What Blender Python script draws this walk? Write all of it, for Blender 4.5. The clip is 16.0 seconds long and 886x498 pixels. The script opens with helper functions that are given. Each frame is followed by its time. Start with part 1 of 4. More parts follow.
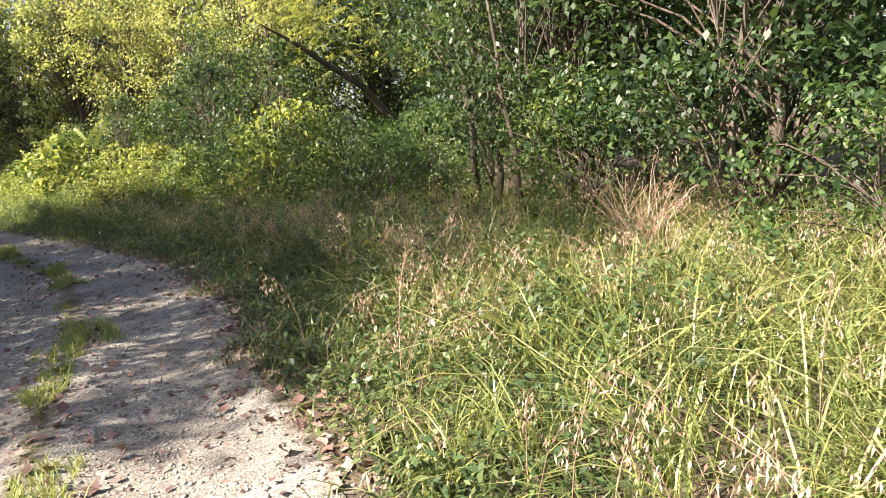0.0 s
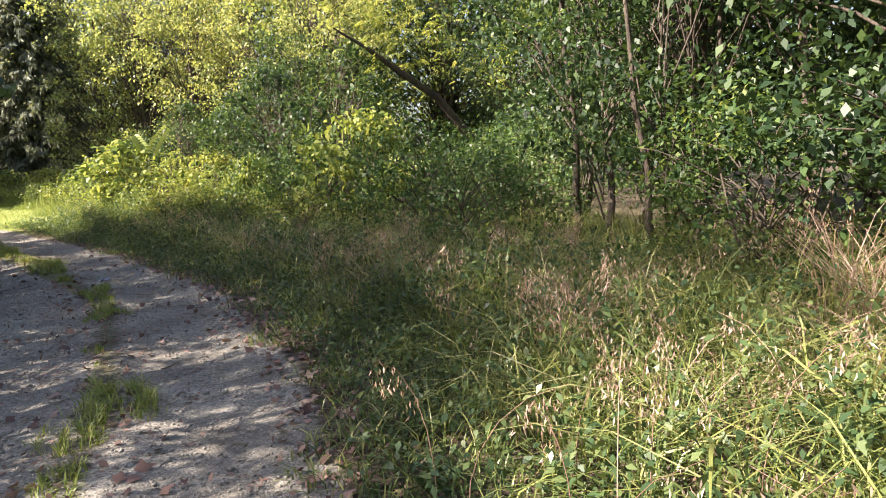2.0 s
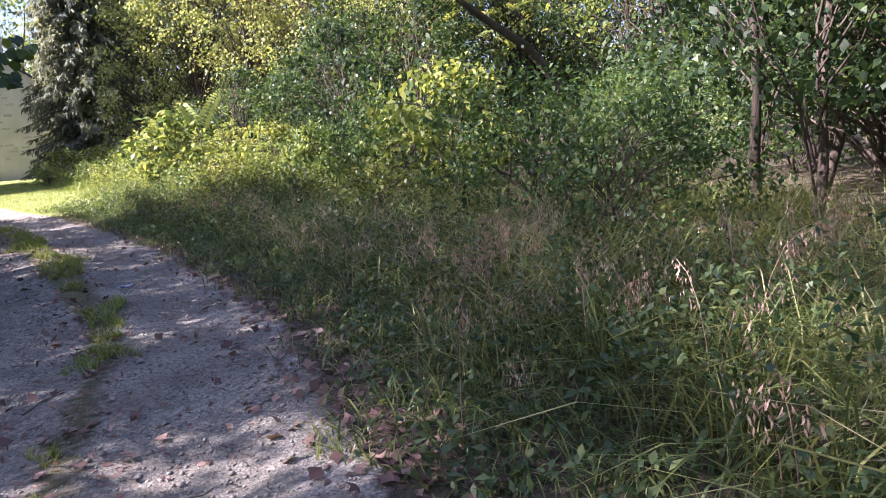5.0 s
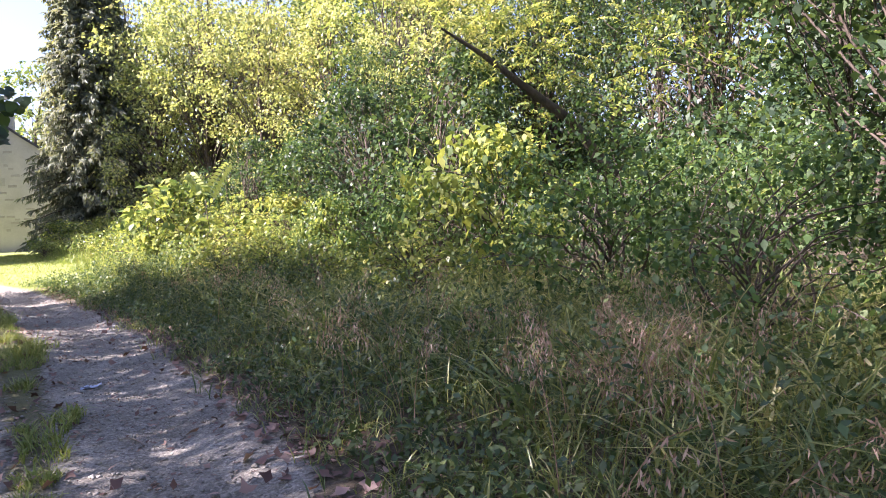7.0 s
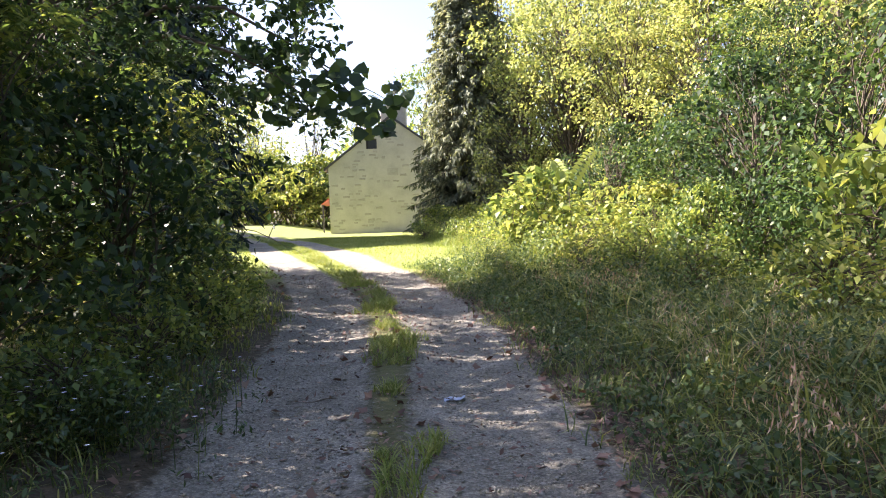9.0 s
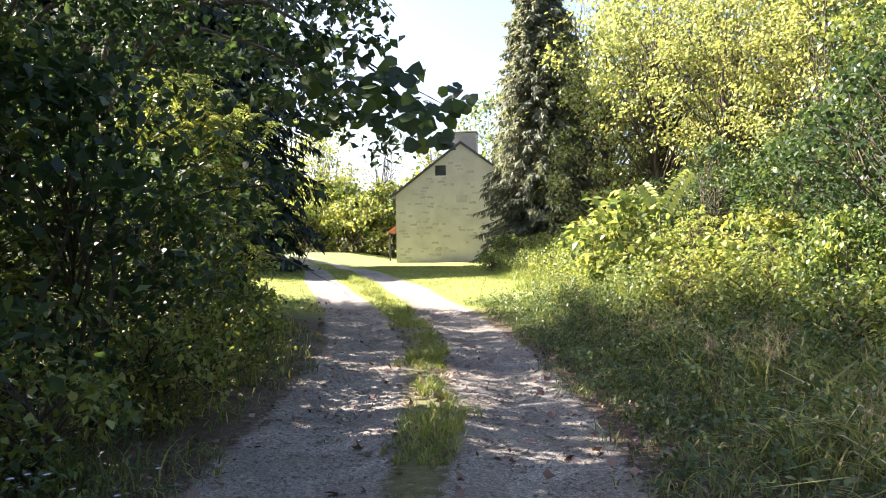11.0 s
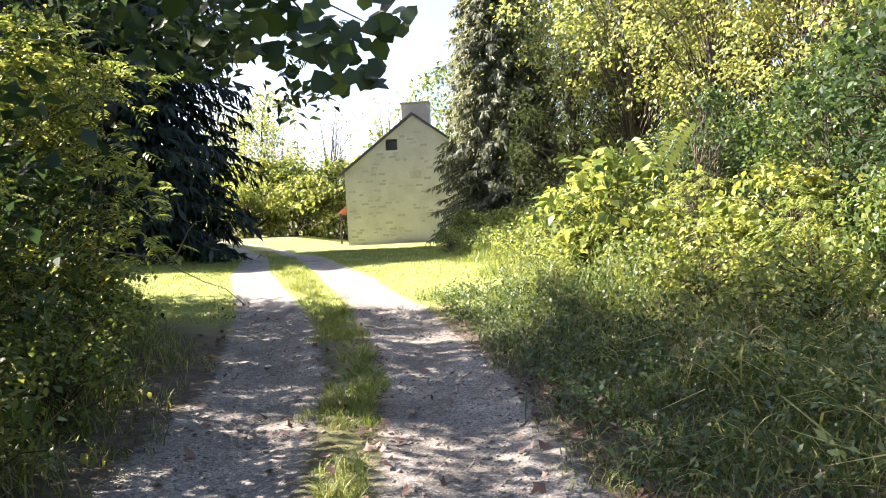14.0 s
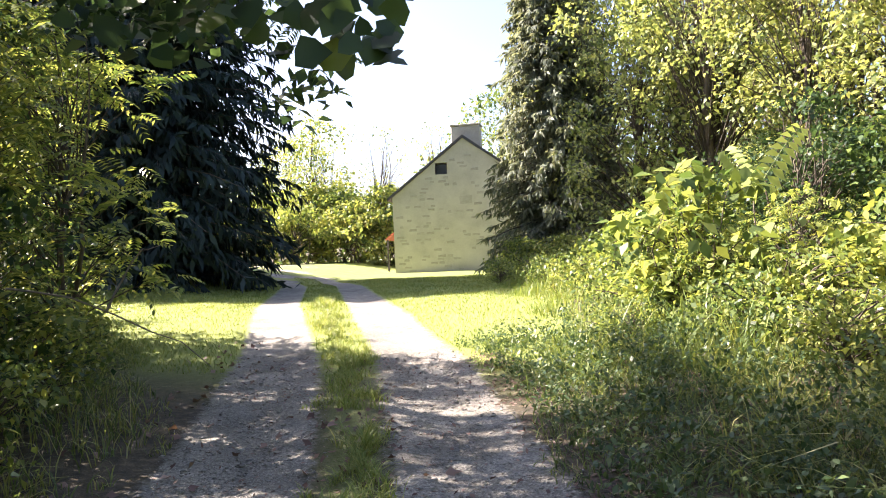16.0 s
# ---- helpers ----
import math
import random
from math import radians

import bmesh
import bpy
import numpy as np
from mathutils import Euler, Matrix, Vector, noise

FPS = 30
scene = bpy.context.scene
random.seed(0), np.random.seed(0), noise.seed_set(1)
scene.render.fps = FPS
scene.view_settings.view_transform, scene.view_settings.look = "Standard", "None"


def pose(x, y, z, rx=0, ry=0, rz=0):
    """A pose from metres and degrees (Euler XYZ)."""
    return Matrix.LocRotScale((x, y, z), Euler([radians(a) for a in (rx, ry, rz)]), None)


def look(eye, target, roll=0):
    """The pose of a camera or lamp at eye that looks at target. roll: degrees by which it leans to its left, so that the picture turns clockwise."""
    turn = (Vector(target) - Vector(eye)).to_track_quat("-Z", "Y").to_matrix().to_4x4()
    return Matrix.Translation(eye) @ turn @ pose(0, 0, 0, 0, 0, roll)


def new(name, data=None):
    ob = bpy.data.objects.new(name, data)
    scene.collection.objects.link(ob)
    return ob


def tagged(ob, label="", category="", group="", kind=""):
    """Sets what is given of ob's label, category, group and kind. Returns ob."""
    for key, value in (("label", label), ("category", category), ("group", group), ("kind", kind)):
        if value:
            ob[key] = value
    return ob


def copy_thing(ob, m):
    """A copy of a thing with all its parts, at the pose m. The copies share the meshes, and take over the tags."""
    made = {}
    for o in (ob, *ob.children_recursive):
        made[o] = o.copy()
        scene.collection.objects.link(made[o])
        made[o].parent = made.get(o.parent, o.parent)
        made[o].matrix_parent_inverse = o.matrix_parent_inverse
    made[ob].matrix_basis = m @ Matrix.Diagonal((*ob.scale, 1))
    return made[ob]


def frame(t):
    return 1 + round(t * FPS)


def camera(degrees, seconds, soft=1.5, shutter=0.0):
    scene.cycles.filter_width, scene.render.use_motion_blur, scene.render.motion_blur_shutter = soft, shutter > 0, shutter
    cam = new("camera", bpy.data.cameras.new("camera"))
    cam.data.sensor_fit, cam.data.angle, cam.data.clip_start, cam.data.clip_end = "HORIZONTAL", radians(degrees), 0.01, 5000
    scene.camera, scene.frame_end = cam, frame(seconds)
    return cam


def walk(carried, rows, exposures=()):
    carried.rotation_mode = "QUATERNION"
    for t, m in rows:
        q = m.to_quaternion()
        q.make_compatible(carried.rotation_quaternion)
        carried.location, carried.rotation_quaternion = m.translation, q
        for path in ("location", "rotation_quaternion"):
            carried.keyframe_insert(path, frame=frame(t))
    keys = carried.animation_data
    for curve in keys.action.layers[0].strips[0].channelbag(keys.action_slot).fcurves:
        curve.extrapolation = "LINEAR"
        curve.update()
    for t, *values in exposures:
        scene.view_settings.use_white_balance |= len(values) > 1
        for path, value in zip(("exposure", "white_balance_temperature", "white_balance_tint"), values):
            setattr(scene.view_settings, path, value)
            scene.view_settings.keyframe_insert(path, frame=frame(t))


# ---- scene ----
cam = camera(66.1, 16.0, soft=1.0)
PATH = [
    (0, (-0.261, -13.599, 1.396), (0.855, -11.971, 1.074), -4.7),
    (0.5, (-0.168, -13.141, 1.373), (0.851, -11.437, 1.134), -3.9),
    (1, (-0.077, -12.709, 1.398), (0.965, -11.042, 1.029), -4.3),
    (1.5, (0.097, -12.285, 1.396), (0.982, -10.517, 1.093), -4.1),
    (2, (0.111, -11.87, 1.41), (1.113, -10.159, 1.149), -2.8),
    (2.5, (0.208, -11.45, 1.374), (1.151, -9.705, 1.116), -4.8),
    (3, (0.335, -11.041, 1.384), (1.143, -9.236, 1.083), -1.8),
    (3.5, (0.396, -10.586, 1.391), (1.273, -8.829, 1.014), -3.5),
    (4, (0.534, -10.142, 1.384), (1.387, -8.37, 1.023), -5.2),
    (4.2, (0.611, -9.974, 1.388), (1.388, -8.163, 1.048), -5.1),
    (6.3, (0.951, -7.915, 1.128), (1.921, -6.189, 0.838), -2.9),
    (6.5, (0.968, -7.77, 1.119), (1.897, -6.013, 0.894), -2.9),
    (7, (1.046, -7.405, 1.174), (1.902, -5.6, 1.085), -2.8),
    (7.5, (1.013, -7.093, 1.257), (1.654, -5.201, 1.156), -4.0),
    (8, (1.091, -6.798, 1.309), (1.205, -4.802, 1.352), -3.8),
    (8.5, (1.059, -6.501, 1.252), (0.986, -4.503, 1.291), -0.4),
    (9, (1.031, -6.169, 1.277), (0.904, -4.175, 1.187), -1.9),
    (9.2, (1.043, -6.041, 1.284), (0.827, -4.053, 1.255), -1.6),
    (11.3, (0.938, -3.852, 1.273), (0.606, -1.879, 1.275), -0.7),
    (11.5, (0.914, -3.629, 1.295), (0.609, -1.653, 1.269), -1.3),
    (12, (0.92, -3.208, 1.318), (0.593, -1.235, 1.301), -1.9),
    (12.5, (0.888, -2.77, 1.296), (0.598, -0.791, 1.333), -1.3),
    (13, (0.827, -2.314, 1.317), (0.652, -0.322, 1.3), -2.5),
    (13.5, (0.86, -1.881, 1.296), (0.568, 0.097, 1.261), -2.1),
    (14, (0.758, -1.426, 1.303), (0.543, 0.561, 1.238), -3.0),
    (14.5, (0.702, -1.065, 1.321), (0.458, 0.92, 1.306), -5.4),
    (15, (0.705, -0.567, 1.332), (0.349, 1.4, 1.28), -3.3),
    (15.5, (0.62, -0.107, 1.336), (0.328, 1.871, 1.354), -4.3),
    (16, (0.644, 0.527, 1.333), (0.28, 2.493, 1.354), -2.6),
]
walk(cam, [(t, look(eye, target, roll)) for t, eye, target, roll in PATH],
     [(0, 2.15, 6800, 21), (2.0, 2.1, 6700, 21), (2.8, 2.1, 5800, 34), (6.6, 2.42, 5950, 37), (7.2, 2.5, 6100, 33), (8.0, 2.5, 6500, 24), (16, 2.55, 6500, 24)])

# ---- light: late-morning sun over the trees ahead, on the wooded side of the lane ----
SUN_AZ, SUN_EL = radians(-80), radians(41)
SUN_DIR = Vector((math.sin(SUN_AZ) * math.cos(SUN_EL), math.cos(SUN_AZ) * math.cos(SUN_EL), math.sin(SUN_EL)))
world = bpy.data.worlds.new("sky")
scene.world = world
world.use_nodes = True
wt = world.node_tree
sky = wt.nodes.new("ShaderNodeTexSky")
sky.sky_type = "NISHITA"
sky.sun_disc = False
sky.sun_elevation, sky.sun_rotation = SUN_EL, SUN_AZ
sky.dust_density, sky.air_density = 2.2, 1.0
wt.nodes["Background"].inputs["Strength"].default_value = 0.07
wt.links.new(sky.outputs[0], wt.nodes["Background"].inputs["Color"])
sun_data = bpy.data.lights.new("sun", "SUN")
sun_data.energy, sun_data.angle, sun_data.color = 5.0, radians(0.55), (1.0, 0.93, 0.80)
sun = new("sun", sun_data)
sun.matrix_world = look(SUN_DIR * 80, (0, 0, 0))

# ---- materials ----
rng = np.random.default_rng(7)


def nodes_of(name):
    m = bpy.data.materials.new(name)
    m.use_nodes = True
    return m, m.node_tree, m.node_tree.nodes["Principled BSDF"]


def ramp(nt, fac, stops):
    r = nt.nodes.new("ShaderNodeValToRGB")
    while len(r.color_ramp.elements) < len(stops):
        r.color_ramp.elements.new(0.5)
    for e, (p, c) in zip(r.color_ramp.elements, stops):
        e.position, e.color = p, (*c, 1)
    nt.links.new(fac, r.inputs[0])
    return r.outputs[0]


def noise_tex(nt, scale, detail=4.0, vec=None, rough=0.55):
    n = nt.nodes.new("ShaderNodeTexNoise")
    n.inputs["Scale"].default_value, n.inputs["Detail"].default_value, n.inputs["Roughness"].default_value = scale, detail, rough
    if vec is not None:
        nt.links.new(vec, n.inputs["Vector"])
    return n.outputs[0]


def mixc(nt, fac, a, b, mode="MIX"):
    m = nt.nodes.new("ShaderNodeMix")
    m.data_type, m.blend_type = "RGBA", mode
    for sock, v in ((m.inputs[0], fac), (m.inputs[6], a), (m.inputs[7], b)):
        if isinstance(v, (int, float)):
            sock.default_value = v
        elif isinstance(v, tuple):
            sock.default_value = (*v, 1)
        else:
            nt.links.new(v, sock)
    return m.outputs[2]


def maths(nt, op, a, b=0.0):
    m = nt.nodes.new("ShaderNodeMath")
    m.operation = op
    for sock, v in zip(m.inputs, (a, b)):
        if isinstance(v, (int, float)):
            sock.default_value = v
        else:
            nt.links.new(v, sock)
    return m.outputs[0]


def bump(nt, bsdf, height, strength, dist=0.02):
    b = nt.nodes.new("ShaderNodeBump")
    b.inputs["Strength"].default_value, b.inputs["Distance"].default_value = strength, dist
    nt.links.new(height, b.inputs["Height"])
    nt.links.new(b.outputs[0], bsdf.inputs["Normal"])


def leaf_material(name, stops, through_light=0.42, rough=0.42):
    """Foliage: colour varies leaf by leaf and in patches; light comes through the blade."""
    m, nt, p = nodes_of(name)
    geo = nt.nodes.new("ShaderNodeNewGeometry")
    patch = noise_tex(nt, 0.55, 2.0, geo.outputs["Position"])
    info = nt.nodes.new("ShaderNodeObjectInfo")
    f = maths(nt, "ADD", maths(nt, "MULTIPLY", geo.outputs["Random Per Island"], 0.58), maths(nt, "MULTIPLY", patch, 0.42))
    f = maths(nt, "ADD", f, maths(nt, "MULTIPLY", maths(nt, "SUBTRACT", info.outputs["Random"], 0.5), 0.26))
    col = ramp(nt, f, [(p_, (c[0], c[1], c[2] * 1.3 + 0.004)) for p_, c in stops])
    nt.links.new(col, p.inputs["Base Color"])
    p.inputs["Roughness"].default_value = rough
    p.inputs["Specular IOR Level"].default_value = 0.4
    tr = nt.nodes.new("ShaderNodeBsdfTranslucent")
    nt.links.new(mixc(nt, 1.0, col, (1.35, 1.25, 0.75), "MULTIPLY"), tr.inputs[0])
    mx = nt.nodes.new("ShaderNodeMixShader")
    mx.inputs[0].default_value = through_light
    nt.links.new(p.outputs[0], mx.inputs[1])
    nt.links.new(tr.outputs[0], mx.inputs[2])
    nt.links.new(mx.outputs[0], nt.nodes["Material Output"].inputs[0])
    return m


def rough_material(name, stops, scale, fine=40.0, strength=0.5, rough=0.85, dist=0.02, stretch=None):
    m, nt, p = nodes_of(name)
    tc = nt.nodes.new("ShaderNodeTexCoord")
    vec = tc.outputs["Object"]
    if stretch:
        mp = nt.nodes.new("ShaderNodeMapping")
        mp.inputs["Scale"].default_value = stretch
        nt.links.new(vec, mp.inputs[0])
        vec = mp.outputs[0]
    info = nt.nodes.new("ShaderNodeObjectInfo")
    a, b = noise_tex(nt, scale, 5.0, vec), noise_tex(nt, fine, 4.0, vec)
    f = maths(nt, "ADD", maths(nt, "MULTIPLY", a, 0.6), maths(nt, "ADD", maths(nt, "MULTIPLY", b, 0.3), maths(nt, "MULTIPLY", info.outputs["Random"], 0.12)))
    nt.links.new(ramp(nt, f, stops), p.inputs["Base Color"])
    p.inputs["Roughness"].default_value = rough
    bump(nt, p, b, strength, dist)
    return m


M_GREEN = leaf_material("leaf_green", [(0.2, (0.03, 0.07, 0.016)), (0.45, (0.065, 0.13, 0.03)), (0.7, (0.13, 0.2, 0.045)), (0.92, (0.26, 0.29, 0.06))], 0.45, 0.46)
# Darker copy of the green leaf; woodland and lane-side shade is in its colour.
M_SHADE = leaf_material("leaf_shade", [(0.2, (0.02, 0.045, 0.014)), (0.55, (0.045, 0.085, 0.024)), (0.8, (0.09, 0.15, 0.03)), (0.96, (0.22, 0.26, 0.04))], 0.4, 0.46)
M_YELLOW = leaf_material("leaf_yellow", [(0.2, (0.1, 0.155, 0.045)), (0.5, (0.26, 0.315, 0.085)), (0.8, (0.43, 0.455, 0.14)), (0.97, (0.5, 0.45, 0.18))], 0.45)
M_LIME = leaf_material("leaf_lime", [(0.2, (0.06, 0.11, 0.025)), (0.5, (0.17, 0.23, 0.045)), (0.75, (0.33, 0.37, 0.075)), (0.97, (0.46, 0.44, 0.13))], 0.45)
M_NEEDLE = leaf_material("needle_dark", [(0.2, (0.010, 0.024, 0.014)), (0.7, (0.022, 0.045, 0.024)), (0.95, (0.04, 0.07, 0.03))], 0.12, 0.6)
M_CEDAR = leaf_material("needle_cedar", [(0.2, (0.09, 0.12, 0.07)), (0.6, (0.17, 0.2, 0.11)), (0.95, (0.29, 0.31, 0.16))], 0.4, 0.7)
M_GRASS = leaf_material("grass_blade", [(0.2, (0.055, 0.095, 0.022)), (0.5, (0.145, 0.2, 0.045)), (0.75, (0.32, 0.34, 0.08)), (0.95, (0.55, 0.49, 0.24))], 0.4, 0.32)
M_HERB = leaf_material("herb_leaf", [(0.2, (0.03, 0.06, 0.018)), (0.55, (0.065, 0.115, 0.03)), (0.95, (0.16, 0.2, 0.05))], 0.35, 0.4)
M_LAWN = leaf_material("lawn_blade", [(0.2, (0.12, 0.19, 0.03)), (0.55, (0.22, 0.28, 0.05)), (0.95, (0.36, 0.35, 0.10))], 0.35, 0.5)
M_SEED = leaf_material("dry_seed_head", [(0.2, (0.24, 0.15, 0.08)), (0.6, (0.42, 0.29, 0.17)), (0.95, (0.6, 0.47, 0.3))], 0.3, 0.7)
M_FALLEN = leaf_material("fallen_leaf", [(0.2, (0.09, 0.05, 0.03)), (0.5, (0.2, 0.12, 0.07)), (0.75, (0.34, 0.235, 0.145)), (0.97, (0.52, 0.41, 0.26))], 0.15, 0.7)
M_SPROUT = leaf_material("leaf_pale", [(0.2, (0.34, 0.43, 0.1)), (0.9, (0.52, 0.58, 0.18))], 0.5)
M_ASTER = leaf_material("aster_petal", [(0.2, (0.6, 0.58, 0.6)), (0.9, (0.8, 0.78, 0.8))], 0.3, 0.6)
M_BARK = rough_material("bark", [(0.3, (0.035, 0.028, 0.02)), (0.55, (0.09, 0.07, 0.052)), (0.8, (0.17, 0.145, 0.11))], 5.0, 30.0, 0.9, 0.9, 0.03, (1, 1, 0.25))
M_TWIG = rough_material("twig", [(0.3, (0.1, 0.08, 0.06)), (0.8, (0.28, 0.24, 0.19))], 9.0, 60.0, 0.4)
M_STONE = rough_material("rubble_stone", [(0.25, (0.22, 0.2, 0.165)), (0.5, (0.4, 0.37, 0.3)), (0.75, (0.52, 0.49, 0.4))], 2.2, 18.0, 0.7)
M_MORTAR = rough_material("lime_mortar", [(0.25, (0.34, 0.32, 0.25)), (0.55, (0.5, 0.47, 0.38)), (0.8, (0.62, 0.59, 0.49))], 1.1, 22.0, 0.5)
M_SLATE = rough_material("roof_shingle", [(0.3, (0.04, 0.04, 0.045)), (0.8, (0.1, 0.095, 0.1))], 3.0, 30.0, 0.5)
M_REDROOF = rough_material("red_metal_roof", [(0.3, (0.3, 0.07, 0.04)), (0.8, (0.42, 0.12, 0.07))], 2.0, 20.0, 0.15, 0.5)
M_WOODDARK = rough_material("dark_painted_wood", [(0.3, (0.03, 0.028, 0.026)), (0.8, (0.08, 0.072, 0.065))], 4.0, 40.0, 0.4)
M_PEBBLE = rough_material("limestone_gravel", [(0.25, (0.13, 0.118, 0.098)), (0.5, (0.27, 0.253, 0.218)), (0.8, (0.52, 0.5, 0.45))], 3.0, 60.0, 0.4, 0.9, 0.004)
M_PAPER = rough_material("paper_scrap", [(0.3, (0.4, 0.45, 0.6)), (0.8, (0.55, 0.6, 0.72))], 12.0, 60.0, 0.3)
M_GLASSDARK, _nt, _p = nodes_of("dark_window_glass")
_p.inputs["Base Color"].default_value = (0.015, 0.016, 0.018, 1)
_p.inputs["Roughness"].default_value = 0.12


def ground_material():
    m, nt, p = nodes_of("ground_soil_gravel_turf")
    geo = nt.nodes.new("ShaderNodeNewGeometry")
    pos = geo.outputs["Position"]
    at = nt.nodes.new("ShaderNodeAttribute")
    at.attribute_name = "gravel"
    lw = nt.nodes.new("ShaderNodeAttribute")
    lw.attribute_name = "lawn"
    n1, n2, n3 = noise_tex(nt, 1.6, 5.0, pos), noise_tex(nt, 14.0, 5.0, pos), noise_tex(nt, 70.0, 3.0, pos)
    vor = nt.nodes.new("ShaderNodeTexVoronoi")
    vor.inputs["Scale"].default_value = 55.0
    nt.links.new(pos, vor.inputs["Vector"])
    grav = ramp(nt, maths(nt, "ADD", maths(nt, "MULTIPLY", n3, 0.5), maths(nt, "MULTIPLY", n1, 0.5)), [(0.3, (0.086, 0.077, 0.062)), (0.5, (0.195, 0.182, 0.152)), (0.7, (0.36, 0.345, 0.305))])
    cell = nt.nodes.new("ShaderNodeSeparateColor")
    nt.links.new(vor.outputs["Color"], cell.inputs[0])
    grav = mixc(nt, 0.6, grav, ramp(nt, cell.outputs[0], [(0.0, (0.45, 0.44, 0.42)), (0.5, (0.95, 0.94, 0.92)), (1.0, (1.6, 1.58, 1.55))]), "MULTIPLY")
    soil = ramp(nt, n2, [(0.3, (0.03, 0.025, 0.016)), (0.55, (0.08, 0.062, 0.036)), (0.75, (0.17, 0.125, 0.075))])
    turf = ramp(nt, maths(nt, "ADD", maths(nt, "MULTIPLY", n1, 0.5), maths(nt, "MULTIPLY", n3, 0.5)), [(0.3, (0.11, 0.15, 0.03)), (0.55, (0.21, 0.25, 0.05)), (0.75, (0.32, 0.32, 0.1))])
    base = mixc(nt, lw.outputs["Fac"], soil, turf)
    edge = nt.nodes.new("ShaderNodeMapRange")
    nt.links.new(maths(nt, "ADD", at.outputs["Fac"], maths(nt, "MULTIPLY", maths(nt, "SUBTRACT", n2, 0.5), 0.9)), edge.inputs[0])
    edge.inputs[1].default_value, edge.inputs[2].default_value = 0.36, 0.62
    nt.links.new(mixc(nt, edge.outputs[0], base, grav), p.inputs["Base Color"])
    p.inputs["Roughness"].default_value = 0.92
    bump(nt, p, maths(nt, "ADD", maths(nt, "MULTIPLY", vor.outputs[0], 0.6), n3), 0.75, 0.012)
    return m


M_GROUND = ground_material()

# ---- mesh helpers ----


def quads_mesh(name, V, F, mat, smooth=False):
    """A mesh from vertex and face arrays, all faces of one size."""
    V, F = np.asarray(V, np.float32), np.asarray(F, np.int32)
    me = bpy.data.meshes.new(name)
    k = F.shape[1]
    me.vertices.add(len(V))
    me.vertices.foreach_set("co", V.ravel())
    me.loops.add(F.size)
    me.loops.foreach_set("vertex_index", F.ravel())
    me.polygons.add(len(F))
    me.polygons.foreach_set("loop_start", np.arange(0, F.size, k, dtype=np.int32))
    if smooth:
        me.polygons.foreach_set("use_smooth", np.ones(len(F), bool))
    me.materials.append(mat)
    me.update(calc_edges=True)
    return me


def unit(a):
    return a / np.maximum(np.linalg.norm(a, axis=-1, keepdims=True), 1e-6)


def leaf_quads(P, D, N, L, W, droop=0.15):
    """One folded blade per leaf: base, side, tip, side."""
    D = unit(D)
    S = unit(np.cross(D, N))
    N = np.cross(S, D)
    L, W = np.asarray(L)[:, None], np.asarray(W)[:, None]
    mid = P + D * L * 0.45 + N * L * 0.06
    V = np.stack([P, mid + S * W / 2, P + D * L - N * L * droop, mid - S * W / 2], 1)
    n = len(P)
    return V.reshape(-1, 3), np.arange(n * 4).reshape(n, 4)


def rand_dirs(n):
    return unit(rng.normal(size=(n, 3)))


def simple_leaves(C, spread, per, L, ratio=0.62, flat=0.55, down=0.35):
    """Clumps of single leaves round the centres C."""
    n = len(C) * per
    P = np.repeat(C, per, 0) + rng.normal(size=(n, 3)) * np.array([spread, spread, spread * flat])
    D = rand_dirs(n) + np.array([0, 0, -down])
    N = rand_dirs(n) * 0.6 + np.array([0, 0, 1.0])
    LL = L * rng.uniform(0.6, 1.25, n)
    return leaf_quads(P, D, N, LL, LL * ratio)


def pinnate_leaves(C, spread, per, L, pairs=6, flat=0.6, ratio=0.36):
    """Clumps of feather-shaped leaves, each with pairs of leaflets on a drooping stalk."""
    n = len(C) * per
    P = np.repeat(C, per, 0) + rng.normal(size=(n, 3)) * np.array([spread, spread, spread * flat])
    D = unit(rand_dirs(n) * np.array([1, 1, 0.45]) + np.array([0, 0, 0.05]))
    N = unit(rand_dirs(n) * 0.45 + np.array([0, 0, 1.0]))
    S = unit(np.cross(D, N))
    LL = L * rng.uniform(0.7, 1.2, n)
    out_p, out_d, out_n, out_l = [], [], [], []
    for i in range(pairs):
        s = (i + 0.8) / pairs
        q = P + D * (LL * s)[:, None] - np.array([0, 0, 1.0]) * (LL * 0.35 * s * s)[:, None]
        for side in (-1, 1):
            out_p.append(q)
            out_d.append(S * side + D * 0.45 - np.array([0, 0, 0.35]))
            out_n.append(N)
            out_l.append(LL * 0.34 * (1 - 0.35 * abs(s - 0.5)))
    P, D, N, LL = (np.concatenate(a) for a in (out_p, out_d, out_n, out_l))
    LL = LL * rng.uniform(0.8, 1.15, len(LL))
    return leaf_quads(P, D, N, LL, LL * ratio)


def tube_arrays(pts, radii, sides=6):
    pts = np.asarray(pts, float)
    T = unit(np.gradient(pts, axis=0))
    ref = np.array([0.3, 1.0, 0.1])
    A = unit(np.cross(T, ref))
    B = np.cross(T, A)
    ang = np.linspace(0, 2 * np.pi, sides, endpoint=False)
    ring = A[:, None] * np.cos(ang)[None, :, None] + B[:, None] * np.sin(ang)[None, :, None]
    V = (pts[:, None] + ring * np.asarray(radii)[:, None, None]).reshape(-1, 3)
    F = [(i * sides + j, i * sides + (j + 1) % sides, (i + 1) * sides + (j + 1) % sides, (i + 1) * sides + j) for i in range(len(pts) - 1) for j in range(sides)]
    return V, np.array(F)


def join_arrays(items):
    Vs, Fs, k = [], [], 0
    for V, F in items:
        Vs.append(V)
        Fs.append(np.asarray(F) + k)
        k += len(V)
    return np.concatenate(Vs), np.concatenate(Fs)


